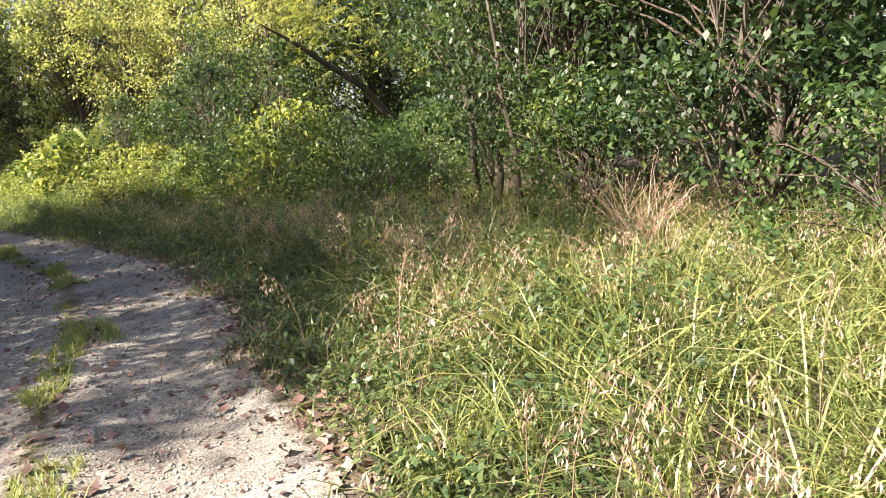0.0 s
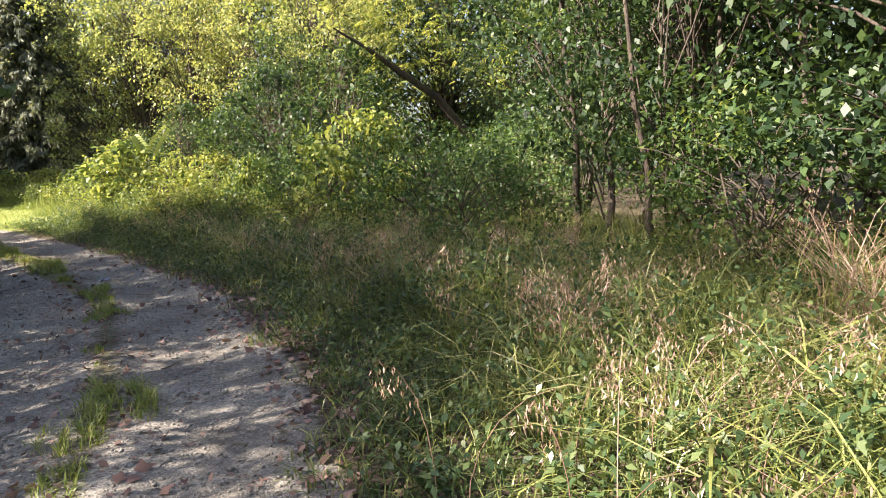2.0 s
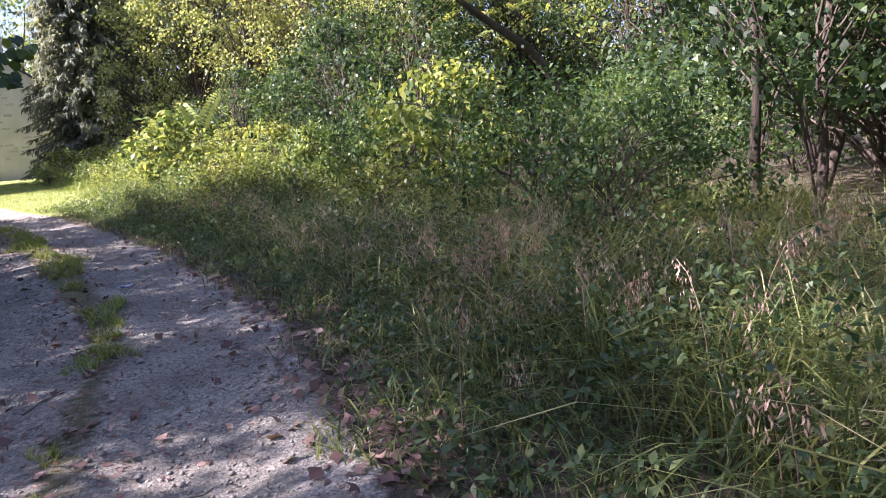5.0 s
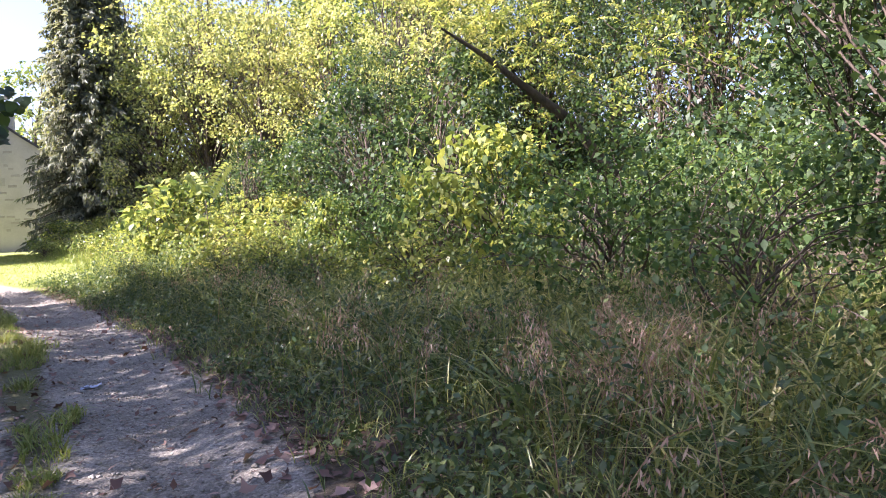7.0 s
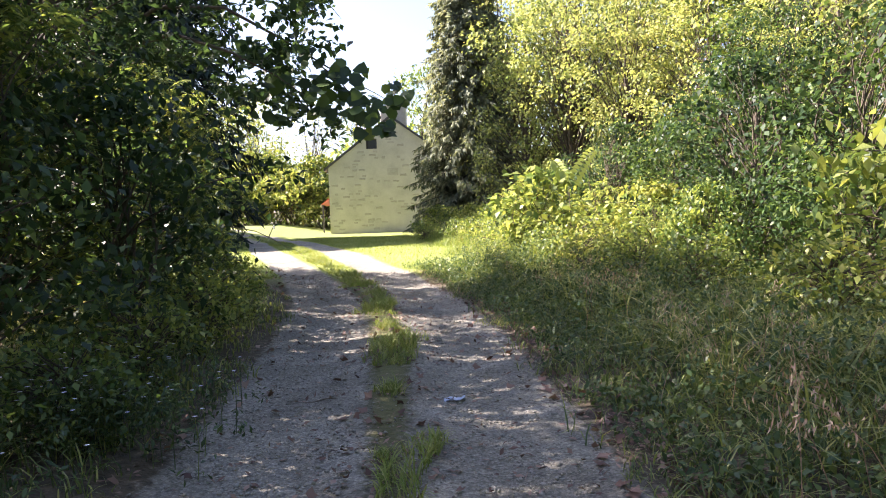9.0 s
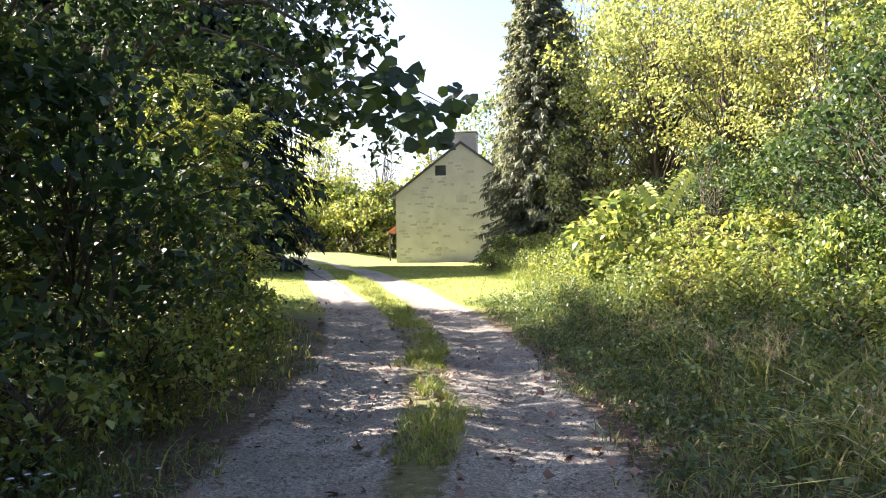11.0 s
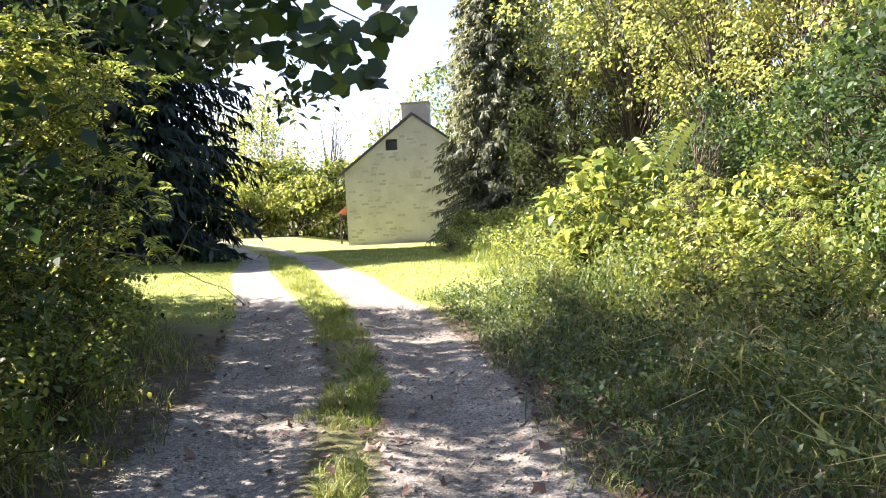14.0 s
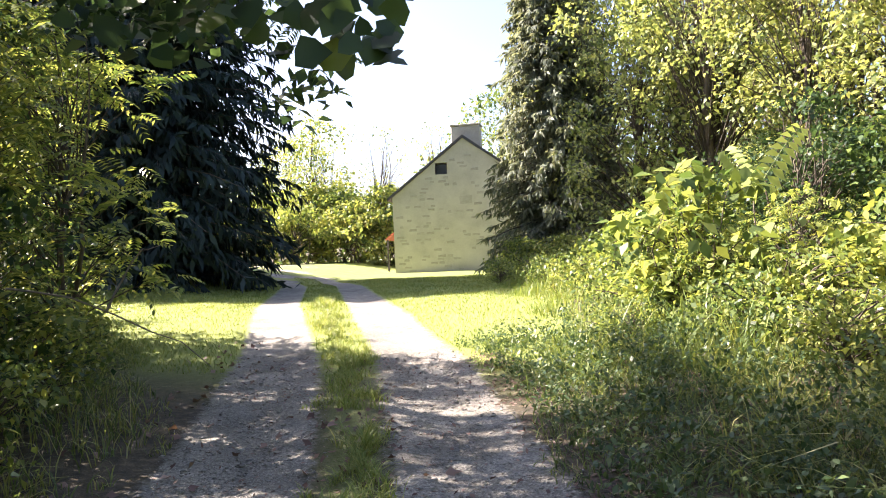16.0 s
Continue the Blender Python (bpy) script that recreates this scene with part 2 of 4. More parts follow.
def bent_line(a, b, bow, n=6, wob=0.04):
    a, b = np.asarray(a, float), np.asarray(b, float)
    s = np.linspace(0, 1, n)[:, None]
    length = np.linalg.norm(b - a)
    mid = np.asarray(bow, float)
    p = a + (b - a) * s + mid * (4 * s * (1 - s))
    p[1:-1] += rng.normal(size=(n - 2, 3)) * wob * length
    return p


def mesh_part(name, me, parent, label=""):
    ob = new(name, me)
    ob.parent = parent
    if label:
        tagged(ob, label)
    return ob


def part(name, bm, material, parent, label=""):
    me = bpy.data.meshes.new(name)
    bm.to_mesh(me)
    bm.free()
    me.materials.append(material)
    return mesh_part(name, me, parent, label)


def box_bm(x0, x1, y0, y1, z0, z1, bevel=0.0):
    bm = bmesh.new()
    bmesh.ops.create_cube(bm, size=1.0, matrix=Matrix.Translation(((x0 + x1) / 2, (y0 + y1) / 2, (z0 + z1) / 2)) @ Matrix.Diagonal((x1 - x0, y1 - y0, z1 - z0, 1)))
    if bevel:
        bmesh.ops.bevel(bm, geom=bm.edges[:], offset=bevel, segments=1, affect="EDGES")
    return bm


def prism_bm(profile, y0, y1):
    """A profile in x and z, extruded along y."""
    bm = bmesh.new()
    f = bm.faces.new([bm.verts.new((x, y0, z)) for x, z in profile])
    r = bmesh.ops.extrude_face_region(bm, geom=[f])
    bmesh.ops.translate(bm, vec=(0, y1 - y0, 0), verts=[v for v in r["geom"] if isinstance(v, bmesh.types.BMVert)])
    bmesh.ops.recalc_face_normals(bm, faces=bm.faces[:])
    return bm


# ---- ground ----
RUT_Y = [-40, -11, -9.3, -7.2, -5, -4, -3, 1, 4.5, 8.3, 15, 25.5, 34, 60]
RUT_R = [-6.0, 0.25, 0.5, 0.98, 1.15, 1.25, 1.18, 0.72, 0.08, -1.12, -3.75, -7.7, -12.5, -30]
RUT_GAP = [1.4, 1.3, 1.3, 1.3, 1.3, 1.3, 1.3, 1.5, 1.6, 1.78, 2.15, 2.2, 2.2, 2.2]


def smooth(a, lo, hi):
    t = np.clip((a - lo) / (hi - lo), 0, 1)
    return t * t * (3 - 2 * t)


def ground_z(x, y):
    x, y = np.asarray(x, float), np.asarray(y, float)
    z = np.interp(y, [4, 8, 14, 40], [0, 0.12, 0.35, 0.4])
    z = z + 0.8 * smooth(-x, 9, 16) * smooth(y, 14, 24)
    rr = np.interp(y, RUT_Y, RUT_R)
    gap = np.interp(y, RUT_Y, RUT_GAP)
    for c in (rr, rr - gap):
        z = z - 0.045 * np.exp(-((x - c) / 0.42) ** 2)
    z = z + 0.05 * smooth(x - rr, 0.6, 2.2) + 0.05 * smooth(rr - gap - x, 0.5, 1.6)
    z = z + 0.02 * np.sin(x * 2.1 + y * 0.7) * np.sin(y * 1.3 - x * 0.4)
    return z


def gravel_mask(x, y):
    rr = np.interp(y, RUT_Y, RUT_R)
    gap = np.interp(y, RUT_Y, RUT_GAP)
    half = np.interp(y, [-8, 0, 8, 16], [0.62, 0.56, 0.56, 0.52])
    g = np.zeros_like(x)
    for c in (rr, rr - gap):
        g = np.maximum(g, 1 - smooth(np.abs(x - c), half - 0.28, half + 0.22))
    return g


def lawn_mask(x, y):
    rr = np.interp(y, RUT_Y, RUT_R)
    right = np.interp(y, [4, 7, 12, 25, 40], [0.6, 0.9, 0.7, -1.5, -1.5])
    left = np.interp(y, [-5, 4, 7, 10, 14], [-0.7, -2.0, -4.0, -6.5, -22.0])
    inside = smooth(right - x, -0.4, 0.4) * smooth(x - left, -0.4, 0.4)
    far = smooth(y, 6.0, 9.0)
    mid = np.exp(-((x - (rr - np.interp(y, RUT_Y, RUT_GAP) / 2)) / 0.22) ** 2) * np.interp(y, [-4, 3, 8], [0.15, 0.45, 0.7])
    return np.clip(np.maximum(inside * far, mid), 0, 1)


def grid_axis(lo, hi, step, far):
    core = np.arange(lo, hi + 1e-6, step)
    out = [hi + step * 2]
    while out[-1] < far:
        out.append(out[-1] + (out[-1] - hi) * 0.6)
    pos = np.array(out)
    neg = lo - (pos - hi)
    return np.concatenate([neg[::-1], core, pos])


gx, gy = grid_axis(-9, 7, 0.1, 900), grid_axis(-16, 30, 0.14, 900)
GX, GY = np.meshgrid(gx, gy)
GZ = ground_z(GX, GY)
near = (np.abs(GX) < 9) & (np.abs(GY) < 30)
GZ = GZ + near * rng.normal(size=GX.shape) * 0.003
nx, ny = len(gx), len(gy)
idx = np.arange(nx * ny).reshape(ny, nx)
faces = np.stack([idx[:-1, :-1], idx[:-1, 1:], idx[1:, 1:], idx[1:, :-1]], -1).reshape(-1, 4)
me = quads_mesh("ground", np.stack([GX, GY, GZ], -1).reshape(-1, 3), faces, M_GROUND, True)
for attr, values in (("gravel", gravel_mask(GX, GY)), ("lawn", np.maximum(lawn_mask(GX, GY), smooth(np.hypot(GX, GY), 60, 90)))):
    a = me.attributes.new(attr, "FLOAT", "POINT")
    a.data.foreach_set("value", values.astype(np.float32).ravel())
ground = tagged(new("ground", me), "dirt ground with two gravel wheel ruts and turf", "ground", kind="structure")

# ---- trees ----


def crown_points(n, lo, hi, radius, shell=0.45, lean=(0, 0), profile=None):
    """Clump centres in an uneven crown between two heights."""
    s = rng.uniform(0, 1, n) ** 0.85
    z = lo + (hi - lo) * s
    r = radius * (profile(s) if profile else np.sqrt(np.clip(1 - (2 * s - 0.85) ** 2 * 0.75, 0.05, 1)))
    th = rng.uniform(0, 2 * np.pi, n)
    lobes = 1 + 0.22 * np.sin(3 * th + s * 9) + 0.15 * np.sin(5 * th - s * 13)
    rad = r * lobes * (shell + (1 - shell) * rng.uniform(0, 1, n) ** 0.5)
    return np.stack([rad * np.cos(th) + lean[0] * s, rad * np.sin(th) + lean[1] * s, z], 1)


def tree(name, label, lo, hi, radius, leaf_mat, kind, clumps, per, leaf, trunk_r, spread=0.45, lean=(0, 0), trunks=1, category="tree", limb_share=0.35, profile=None, pairs=6, ratio=0.36):
    base = new(name)
    tagged(base, label, category)
    C = crown_points(clumps, lo, hi, radius, 0.4, lean, profile)
    V, F = pinnate_leaves(C, spread, per, leaf, pairs, 0.6, ratio) if kind == "pinnate" else simple_leaves(C, spread, per, leaf)
    mesh_part("crown", quads_mesh("crown", V, F, leaf_mat), base)
    for k in range(trunks):
        off = np.array([0, 0, -0.15]) if trunks == 1 else np.array([*rng.normal(size=2) * 0.18, -0.15])
        tip = np.array([lean[0] + rng.normal() * radius * 0.25 * (trunks > 1), lean[1] + rng.normal() * radius * 0.25 * (trunks > 1), hi * 0.9])
        line = bent_line(off, tip, rng.normal(size=3) * 0.25 * np.array([1, 1, 0]), 9, 0.012)
        V, F = tube_arrays(line, np.linspace(trunk_r, trunk_r * 0.15, 9) * (1 if trunks == 1 else 0.7), 8)
        mesh_part("trunk", quads_mesh("trunk", V, F, M_BARK, True), base)
    items = []
    for c in C[:: max(1, int(1 / limb_share))]:
        s = np.clip((c[2] - 0.12 * hi) / hi, 0.03, 0.9) * rng.uniform(0.6, 0.95)
        a = line[0] + (line[-1] - line[0]) * s
        items.append(tube_arrays(bent_line(a, c, (0, 0, 0.12 * np.linalg.norm(c - a)), 5, 0.03), np.linspace(max(0.012, trunk_r * 0.32 * (1 - s)), 0.006, 5), 4))
    V, F = join_arrays(items)
    tagged(mesh_part("branchwork", quads_mesh("branchwork", V, F, M_BARK, True), base), kind="stuff")
    return base


def conifer(name, label, hi, radius, mat, whorls, arms, sprays, needle, low=0.3, taper=0.8):
    """A conifer: whorls of drooping arms hung with flat sprays."""
    base = new(name)
    tagged(base, label, "conifer")
    P, D, N, items = [], [], [], []
    for w in range(whorls):
        s = w / whorls
        z0 = low + (hi - low) * s
        r = radius * (1 - s) ** taper * rng.uniform(0.82, 1.12)
        for a in range(arms):
            th = 2 * np.pi * (a + rng.uniform(-0.3, 0.3)) / arms + w * 0.7
            d = np.array([np.cos(th), np.sin(th), 0])
            rr = r * rng.uniform(0.75, 1.15)
            t = rng.uniform(0.12, 1.0, sprays)
            q = np.array([0, 0, z0]) + d * (rr * t)[:, None] + np.array([0, 0, -0.22]) * (rr * t * t)[:, None]
            side = np.cross(d, [0, 0, 1])
            q = q + side * (rng.normal(size=sprays) * 0.16 * rr * (1.1 - t))[:, None]
            P.append(q)
            D.append(d * 0.5 + rng.normal(size=(sprays, 3)) * 0.35 + np.array([0, 0, -0.75]))
            N.append(d + rng.normal(size=(sprays, 3)) * 0.4)
            end = np.array([0, 0, z0]) + d * rr - np.array([0, 0, 0.22 * rr])
            items.append(tube_arrays(bent_line((0, 0, z0), end, (0, 0, 0.05 * rr), 4, 0.01), np.linspace(0.035, 0.008, 4), 4))
    P, D, N = np.concatenate(P), np.concatenate(D), np.concatenate(N)
    L = needle * rng.uniform(0.6, 1.3, len(P))
    V, F = leaf_quads(P, D, N, L, L * 0.24, 0.1)
    mesh_part("crown", quads_mesh("crown", V, F, mat), base)
    V, F = join_arrays(items)
    tagged(mesh_part("branchwork", quads_mesh("branchwork", V, F, M_BARK, True), base), kind="stuff")
    V, F = tube_arrays(bent_line((0, 0, -0.2), (0, 0, hi), (0.05, 0, 0), 8, 0.004), np.linspace(radius * 0.07, 0.02, 8), 8)
    mesh_part("trunk", quads_mesh("trunk", V, F, M_BARK, True), base)
    return base


def put(ob, x, y, rz=0.0, scale=1.0, sz=None):
    z = float(ground_z(x, y))
    ob.matrix_basis = Matrix.Translation((x, y, z)) @ Matrix.Rotation(rz, 4, "Z") @ Matrix.Diagonal((scale, scale, sz or scale, 1))
    return ob


def again(ob, x, y, rz=None, scale=1.0, sz=None):
    z = float(ground_z(x, y))
    rz = rng.uniform(0, 6.28) if rz is None else rz
    c = copy_thing(ob, Matrix.Identity(4))
    c.matrix_basis = Matrix.Translation((x, y, z)) @ Matrix.Rotation(rz, 4, "Z") @ Matrix.Diagonal((scale, scale, sz or scale, 1))
    return c


# woods beside the lane: green understorey trees, yellowing locusts, thin dark saplings
wood_a = put(tree("woodland_tree", "green leafy tree at the edge of the woods", 1.2, 8.5, 2.5, M_SHADE, "simple", 150, 120, 0.095, 0.12, 0.34), 8.8, -4.8)
wood_b = put(tree("woodland_tree", "tree deep in the woods with shade-darkened green leaves", 0.8, 9.5, 2.8, M_SHADE, "simple", 150, 75, 0.15, 0.15, 0.45), 9.8, -8.0)
locust_a = put(tree("locust_tree", "tall locust tree with yellowing feathery leaves", 1.6, 11.0, 2.8, M_YELLOW, "simple", 105, 62, 0.165, 0.15, 0.33, limb_share=0.8), 4.6, 19.5)
locust_b = put(tree("locust_tree", "yellow-green feathery tree with several thin trunks", 1.4, 9.0, 2.6, M_LIME, "simple", 90, 52, 0.165, 0.11, 0.32, trunks=3, limb_share=0.8), 9.3, 12.5)
sapling = put(tree("sapling", "thin young tree with sparse green leaves", 0.8, 5.5, 1.3, M_SHADE, "simple", 42, 70, 0.09, 0.05, 0.22, category="sapling"), 6.2, -6.5)
shrub_g = put(tree("shrub", "dense green shrub with small leaves", 0.15, 2.1, 1.25, M_GREEN, "simple", 62, 55, 0.085, 0.03, 0.19, trunks=4, category="shrub"), 5.6, -1.5)
shrub_l = put(tree("shrub", "sunlit yellow-green shrub beside the lane", 0.1, 1.9, 1.15, M_LIME, "simple", 46, 46, 0.15, 0.025, 0.2, trunks=5, category="shrub"), 2.8, 12.0, scale=0.8)
sumac = put(tree("tall_shrub", "lime-green shrub with feathery leaves in sun", 0.25, 2.3, 1.1, M_LIME, "pinnate", 55, 7, 0.34, 0.025, 0.22, trunks=4, category="shrub", limb_share=0.8), 3.9, 10.9, scale=0.7)
weeds = put(tree("weed_clump", "clump of tall sunlit leafy weeds", 0.05, 1.05, 0.75, M_LIME, "simple", 46, 30, 0.09, 0.008, 0.13, trunks=6, category="weeds", limb_share=0.8), 1.9, 9.4)
# This shrub's shaded look is put into its darker leaf colour.
shrub_d = put(tree("shrub", "green shrub with broad leaves darkened as if shaded", 0.1, 2.6, 1.3, M_SHADE, "simple", 80, 42, 0.11, 0.035, 0.24, trunks=4, category="shrub"), -2.6, 0.2)

small_tree = put(tree("small_tree", "small dark green tree at the verge", 0.5, 3.9, 1.35, M_SHADE, "simple", 60, 46, 0.125, 0.05, 0.22, trunks=3, limb_share=0.7), 5.9, 6.8)
for x, y, s in [(7.2, 5.0, 1.1), (5.3, 9.4, 0.75), (6.8, 11.0, 1.0), (4.5, 12.6, 0.85), (8.0, 8.2, 1.1)]:
    again(small_tree, x, y, scale=s)
broad_shrub = put(tree("broad_leaved_shrub", "lime-green shrub with large drooping leaves", 0.35, 2.0, 0.85, M_LIME, "simple", 32, 24, 0.21, 0.022, 0.17, trunks=4, category="shrub", limb_share=0.8), 2.15, 9.2)
for x, y, s in [(3.7, 8.6, 0.6), (1.7, 11.6, 0.75)]:
    again(broad_shrub, x, y, scale=s)
for x, y, s in [(9.4, -14.5, 1.0), (11.8, -2.4, 1.1), (15.4, 1.0, 1.1), (13.5, -5.0, 1.2), (17.5, 16.0, 1.3), (18.0, 10.5, 1.2)]:
    again(wood_a, x, y, scale=s)
for x, y, s in [(8.2, -11.2, 0.85), (11.5, -12.0, 1.1), (12.5, -2.0, 1.2), (16.5, 3.5, 1.3), (19.5, 14.5, 1.4), (10.5, 17.5, 1.2), (19.0, -2.0, 1.5), (7.5, 27.0, 1.1), (7.2, 14.8, 0.36), (5.0, 16.0, 0.34), (7.2, -9.4, 0.75)]:
    again(wood_b, x, y, scale=s)
for x, y, s in [(7.0, 20.5, 1.05), (1.9, 27.5, 1.15), (10.0, 25.0, 1.2), (13.5, 20.0, 1.25), (5.6, 31.0, 1.3), (17.0, 17.0, 1.3), (5.6, 15.4, 0.72), (2.7, 19.6, 0.75), (7.4, 13.4, 0.7), (4.0, 17.6, 0.8), (9.2, 10.4, 0.72), (10.5, 14.5, 0.85)]:
    again(locust_a, x, y, scale=s)
for x, y, s in [(16.0, 15.0, 1.0), (12.8, 18.5, 1.2), (8.2, 17.5, 1.0), (17.0, 7.0, 1.1), (21.0, 12.0, 1.5), (9.9, 11.4, 0.4)]:
    again(locust_b, x, y, scale=s)
for x, y, s in [(5.9, -9.6, 1.0), (6.9, -4.8, 1.2), (8.6, -2.4, 1.1), (7.0, 7.6, 0.9), (6.4, 8.2, 0.9), (6.3, -12.6, 1.1), (-4.4, -7.4, 1.05), (-5.4, -1.2, 1.2), (7.6, -3.6, 1.35), (7.9, -7.2, 1.4), (9.6, -2.9, 1.5), (7.0, -6.2, 1.1)]:
    again(sapling, x, y, scale=s)
for x, y, s in [(5.2, -4.2, 0.75), (6.0, -7.8, 0.9), (6.0, 3.6, 1.0), (7.6, 4.6, 1.0), (5.2, -11.5, 0.8), (7.4, 8.0, 1.05), (5.4, 6.2, 0.8), (8.6, 9.8, 1.1), (6.2, 11.5, 1.0), (8.4, -0.6, 0.9), (10.4, 1.6, 1.1), (9.2, 3.0, 0.9), (11.8, 4.4, 1.1), (7.4, -2.4, 0.85), (13.0, -0.2, 1.2)]:
    again(shrub_g, x, y, scale=s)
for x, y, s, z in [(1.7, 14.6, 0.7, 0.7), (4.6, 9.0, 0.8, 0.85), (1.2, 17.2, 0.7, 0.6), (4.9, 6.2, 0.6, 0.8), (0.5, 20.6, 0.8, 0.7), (3.0, 16.0, 0.9, 1.1), (-0.9, 23.5, 0.8, 0.7), (6.2, 1.8, 1.05, 1.2)]:
    again(shrub_l, x, y, scale=s, sz=z)
for x, y, s in [(2.2, 9.2, 0.62), (2.2, 13.2, 0.72), (4.3, 7.2, 0.55), (9.6, 10.8, 1.0)]:
    again(sumac, x, y, scale=s)
for x, y, s in [(1.5, 10.8, 0.9), (1.2, 12.4, 0.85), (2.3, 7.6, 0.8), (0.8, 14.2, 0.8), (0.2, 16.6, 0.8), (2.9, 6.4, 0.8), (3.3, 5.0, 0.8), (-0.4, 19.4, 0.8), (1.3, 8.6, 0.55), (3.9, 3.2, 0.85), (4.4, 0.6, 0.9), (-1.4, 21.5, 0.7), (3.0, 8.0, 1.0), (-1.5, -2.4, 0.6), (-1.7, -1.2, 0.7), (-1.9, 0.3, 0.7), (-2.3, 1.6, 0.75), (-2.6, 3.0, 0.7), (-3.2, 4.2, 0.75), (-3.9, 5.6, 0.75), (-1.9, -3.6, 0.8), (-4.9, 7.2, 0.7), (-6.2, 8.6, 0.8), (-7.6, 10.4, 0.8)]:
    again(weeds, x, y, scale=s)

# the shaded side of the lane
# Walnuts wear the lime leaf colour in place of sun glowing through them.
walnut = put(tree("young_walnut", "young walnut tree with feathery leaves, backlit glow in their lime colour", 0.3, 4.6, 1.7, M_LIME, "pinnate", 80, 8, 0.42, 0.05, 0.24, trunks=2, category="tree", limb_share=0.8, pairs=6, ratio=0.45), -6.2, 8.2)
for x, y, s in [(-4.7, 5.6, 0.75), (-8.6, 9.4, 1.05), (-3.4, 3.0, 0.42), (-3.6, -0.6, 0.8)]:
    again(walnut, x, y, scale=s)
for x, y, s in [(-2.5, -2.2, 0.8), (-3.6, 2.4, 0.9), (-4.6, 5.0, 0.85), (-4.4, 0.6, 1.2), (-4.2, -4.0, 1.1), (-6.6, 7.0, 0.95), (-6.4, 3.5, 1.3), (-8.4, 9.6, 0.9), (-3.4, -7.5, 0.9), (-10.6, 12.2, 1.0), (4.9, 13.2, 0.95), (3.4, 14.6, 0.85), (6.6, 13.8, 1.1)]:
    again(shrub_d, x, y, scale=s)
left_tree = put(tree("lane_tree", "dark leafy tree overhanging the gravel lane", 2.4, 10.8, 2.6, M_SHADE, "simple", 95, 105, 0.125, 0.17, 0.25), -4.9, 1.6, scale=0.85)
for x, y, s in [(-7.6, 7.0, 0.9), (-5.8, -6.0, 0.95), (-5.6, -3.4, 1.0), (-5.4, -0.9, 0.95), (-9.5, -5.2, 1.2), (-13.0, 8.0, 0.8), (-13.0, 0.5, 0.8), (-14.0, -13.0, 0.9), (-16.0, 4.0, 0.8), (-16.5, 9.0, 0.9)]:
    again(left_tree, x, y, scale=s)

# Added shade casters: high crowns darken the right verge, sun passes below to the left rut.
tall_tree = put(tree("tall_tree", "added high-crowned tree that shades the right verge", 7.2, 14.0, 2.9, M_SHADE, "simple", 80, 100, 0.14, 0.22, 0.3), -7.8, 1.2)
for x, y, s in [(-7.9, 4.8, 0.95), (-7.9, -2.6, 1.0)]:
    again(tall_tree, x, y, scale=s)

# conifers by the lawn
spruce = put(conifer("spruce_tree", "large dark spruce tree on the lawn's edge", 24.0, 5.4, M_NEEDLE, 48, 12, 85, 0.6, 0.4, 0.3), -13.8, 22.6, scale=0.9)
again(spruce, -22.5, 30.0, scale=0.9)
again(spruce, -19.0, 20.5, scale=0.6)
cedar = put(conifer("cedar_tree", "grey-green cedar with drooping sprays beside the house", 13.0, 2.7, M_CEDAR, 62, 10, 110, 0.3, 0.2, 0.36), 0.3, 26.5)
again(cedar, 0.9, 31.0, scale=1.0)

# trees behind the house
far_tree = put(tree("far_tree", "pale sunlit tree behind the stone house", 2.5, 11.5, 3.2, M_LIME, "simple", 90, 34, 0.3, 0.2, 0.55), -19.0, 52.0)
bare_tree = put(tree("bare_tree", "thin half-bare tree behind the lawn", 3.0, 11.0, 3.2, M_YELLOW, "simple", 90, 7, 0.22, 0.14, 0.5, limb_share=1.0, trunks=2), -14.0, 54.0)
for x, y, s in [(-25, 55, 0.8), (-30, 47, 0.8), (-4, 60, 1.35), (2, 58, 1.4), (8, 55, 1.3), (-37, 52, 1.1), (-45, 40, 1.2), (-30, 32, 1.2), (14, 48, 1.3), (22, 40, 1.4), (28, 28, 1.5), (32, 14, 1.5), (30, 0, 1.5), (28, -14, 1.5), (20, -26, 1.4), (8, -30, 1.3), (-6, -32, 1.3), (-18, -24, 1.4), (-22, -8, 1.4), (-24, 8, 1.3)]:
    again(far_tree, x, y, scale=s)
for x, y, s in [(-20, 57, 1.0), (-10, 58, 1.1), (-24, 60, 1.05), (-28, 62, 1.2)]:
    again(bare_tree, x, y, scale=s)
for x, y, s in [(-18, 46, 2.0), (-14.5, 47.5, 2.2), (-21.5, 45, 1.9), (-25, 43, 2.0), (-11.6, 49, 2.2), (-16, 50, 2.6), (-22, 49, 2.6), (-19, 51, 3.0), (-13, 52, 3.0), (-26, 48, 2.8)]:
    again(shrub_l, x, y, scale=s)

# leaning tree whose bare dark limb arches over the undergrowth
leaning = tagged(new("leaning_tree"), "dark leaning tree with an arched limb in the woods", "tree")
limb_line = np.array([(11.3, 4.0, -0.1), (11.05, 4.0, 0.7), (10.82, 4.0, 1.24), (10.47, 4.0, 1.95), (9.47, 4.0, 3.03), (8.37, 4.0, 3.68), (7.49, 4.0, 4.24), (6.64, 4.0, 4.67)])
V, F = tube_arrays(limb_line, [0.15, 0.14, 0.13, 0.12, 0.1, 0.08, 0.055, 0.02], 8)
mesh_part("trunk", quads_mesh("trunk", V, F, M_BARK, True), leaning)
C = np.concatenate([limb_line[4:] + np.array([0, 0, 1.15]) + rng.normal(size=(4, 3)) * np.array([0.6, 0.6, 0.3]) for _ in range(9)])
V, F = pinnate_leaves(C, 0.5, 8, 0.38)
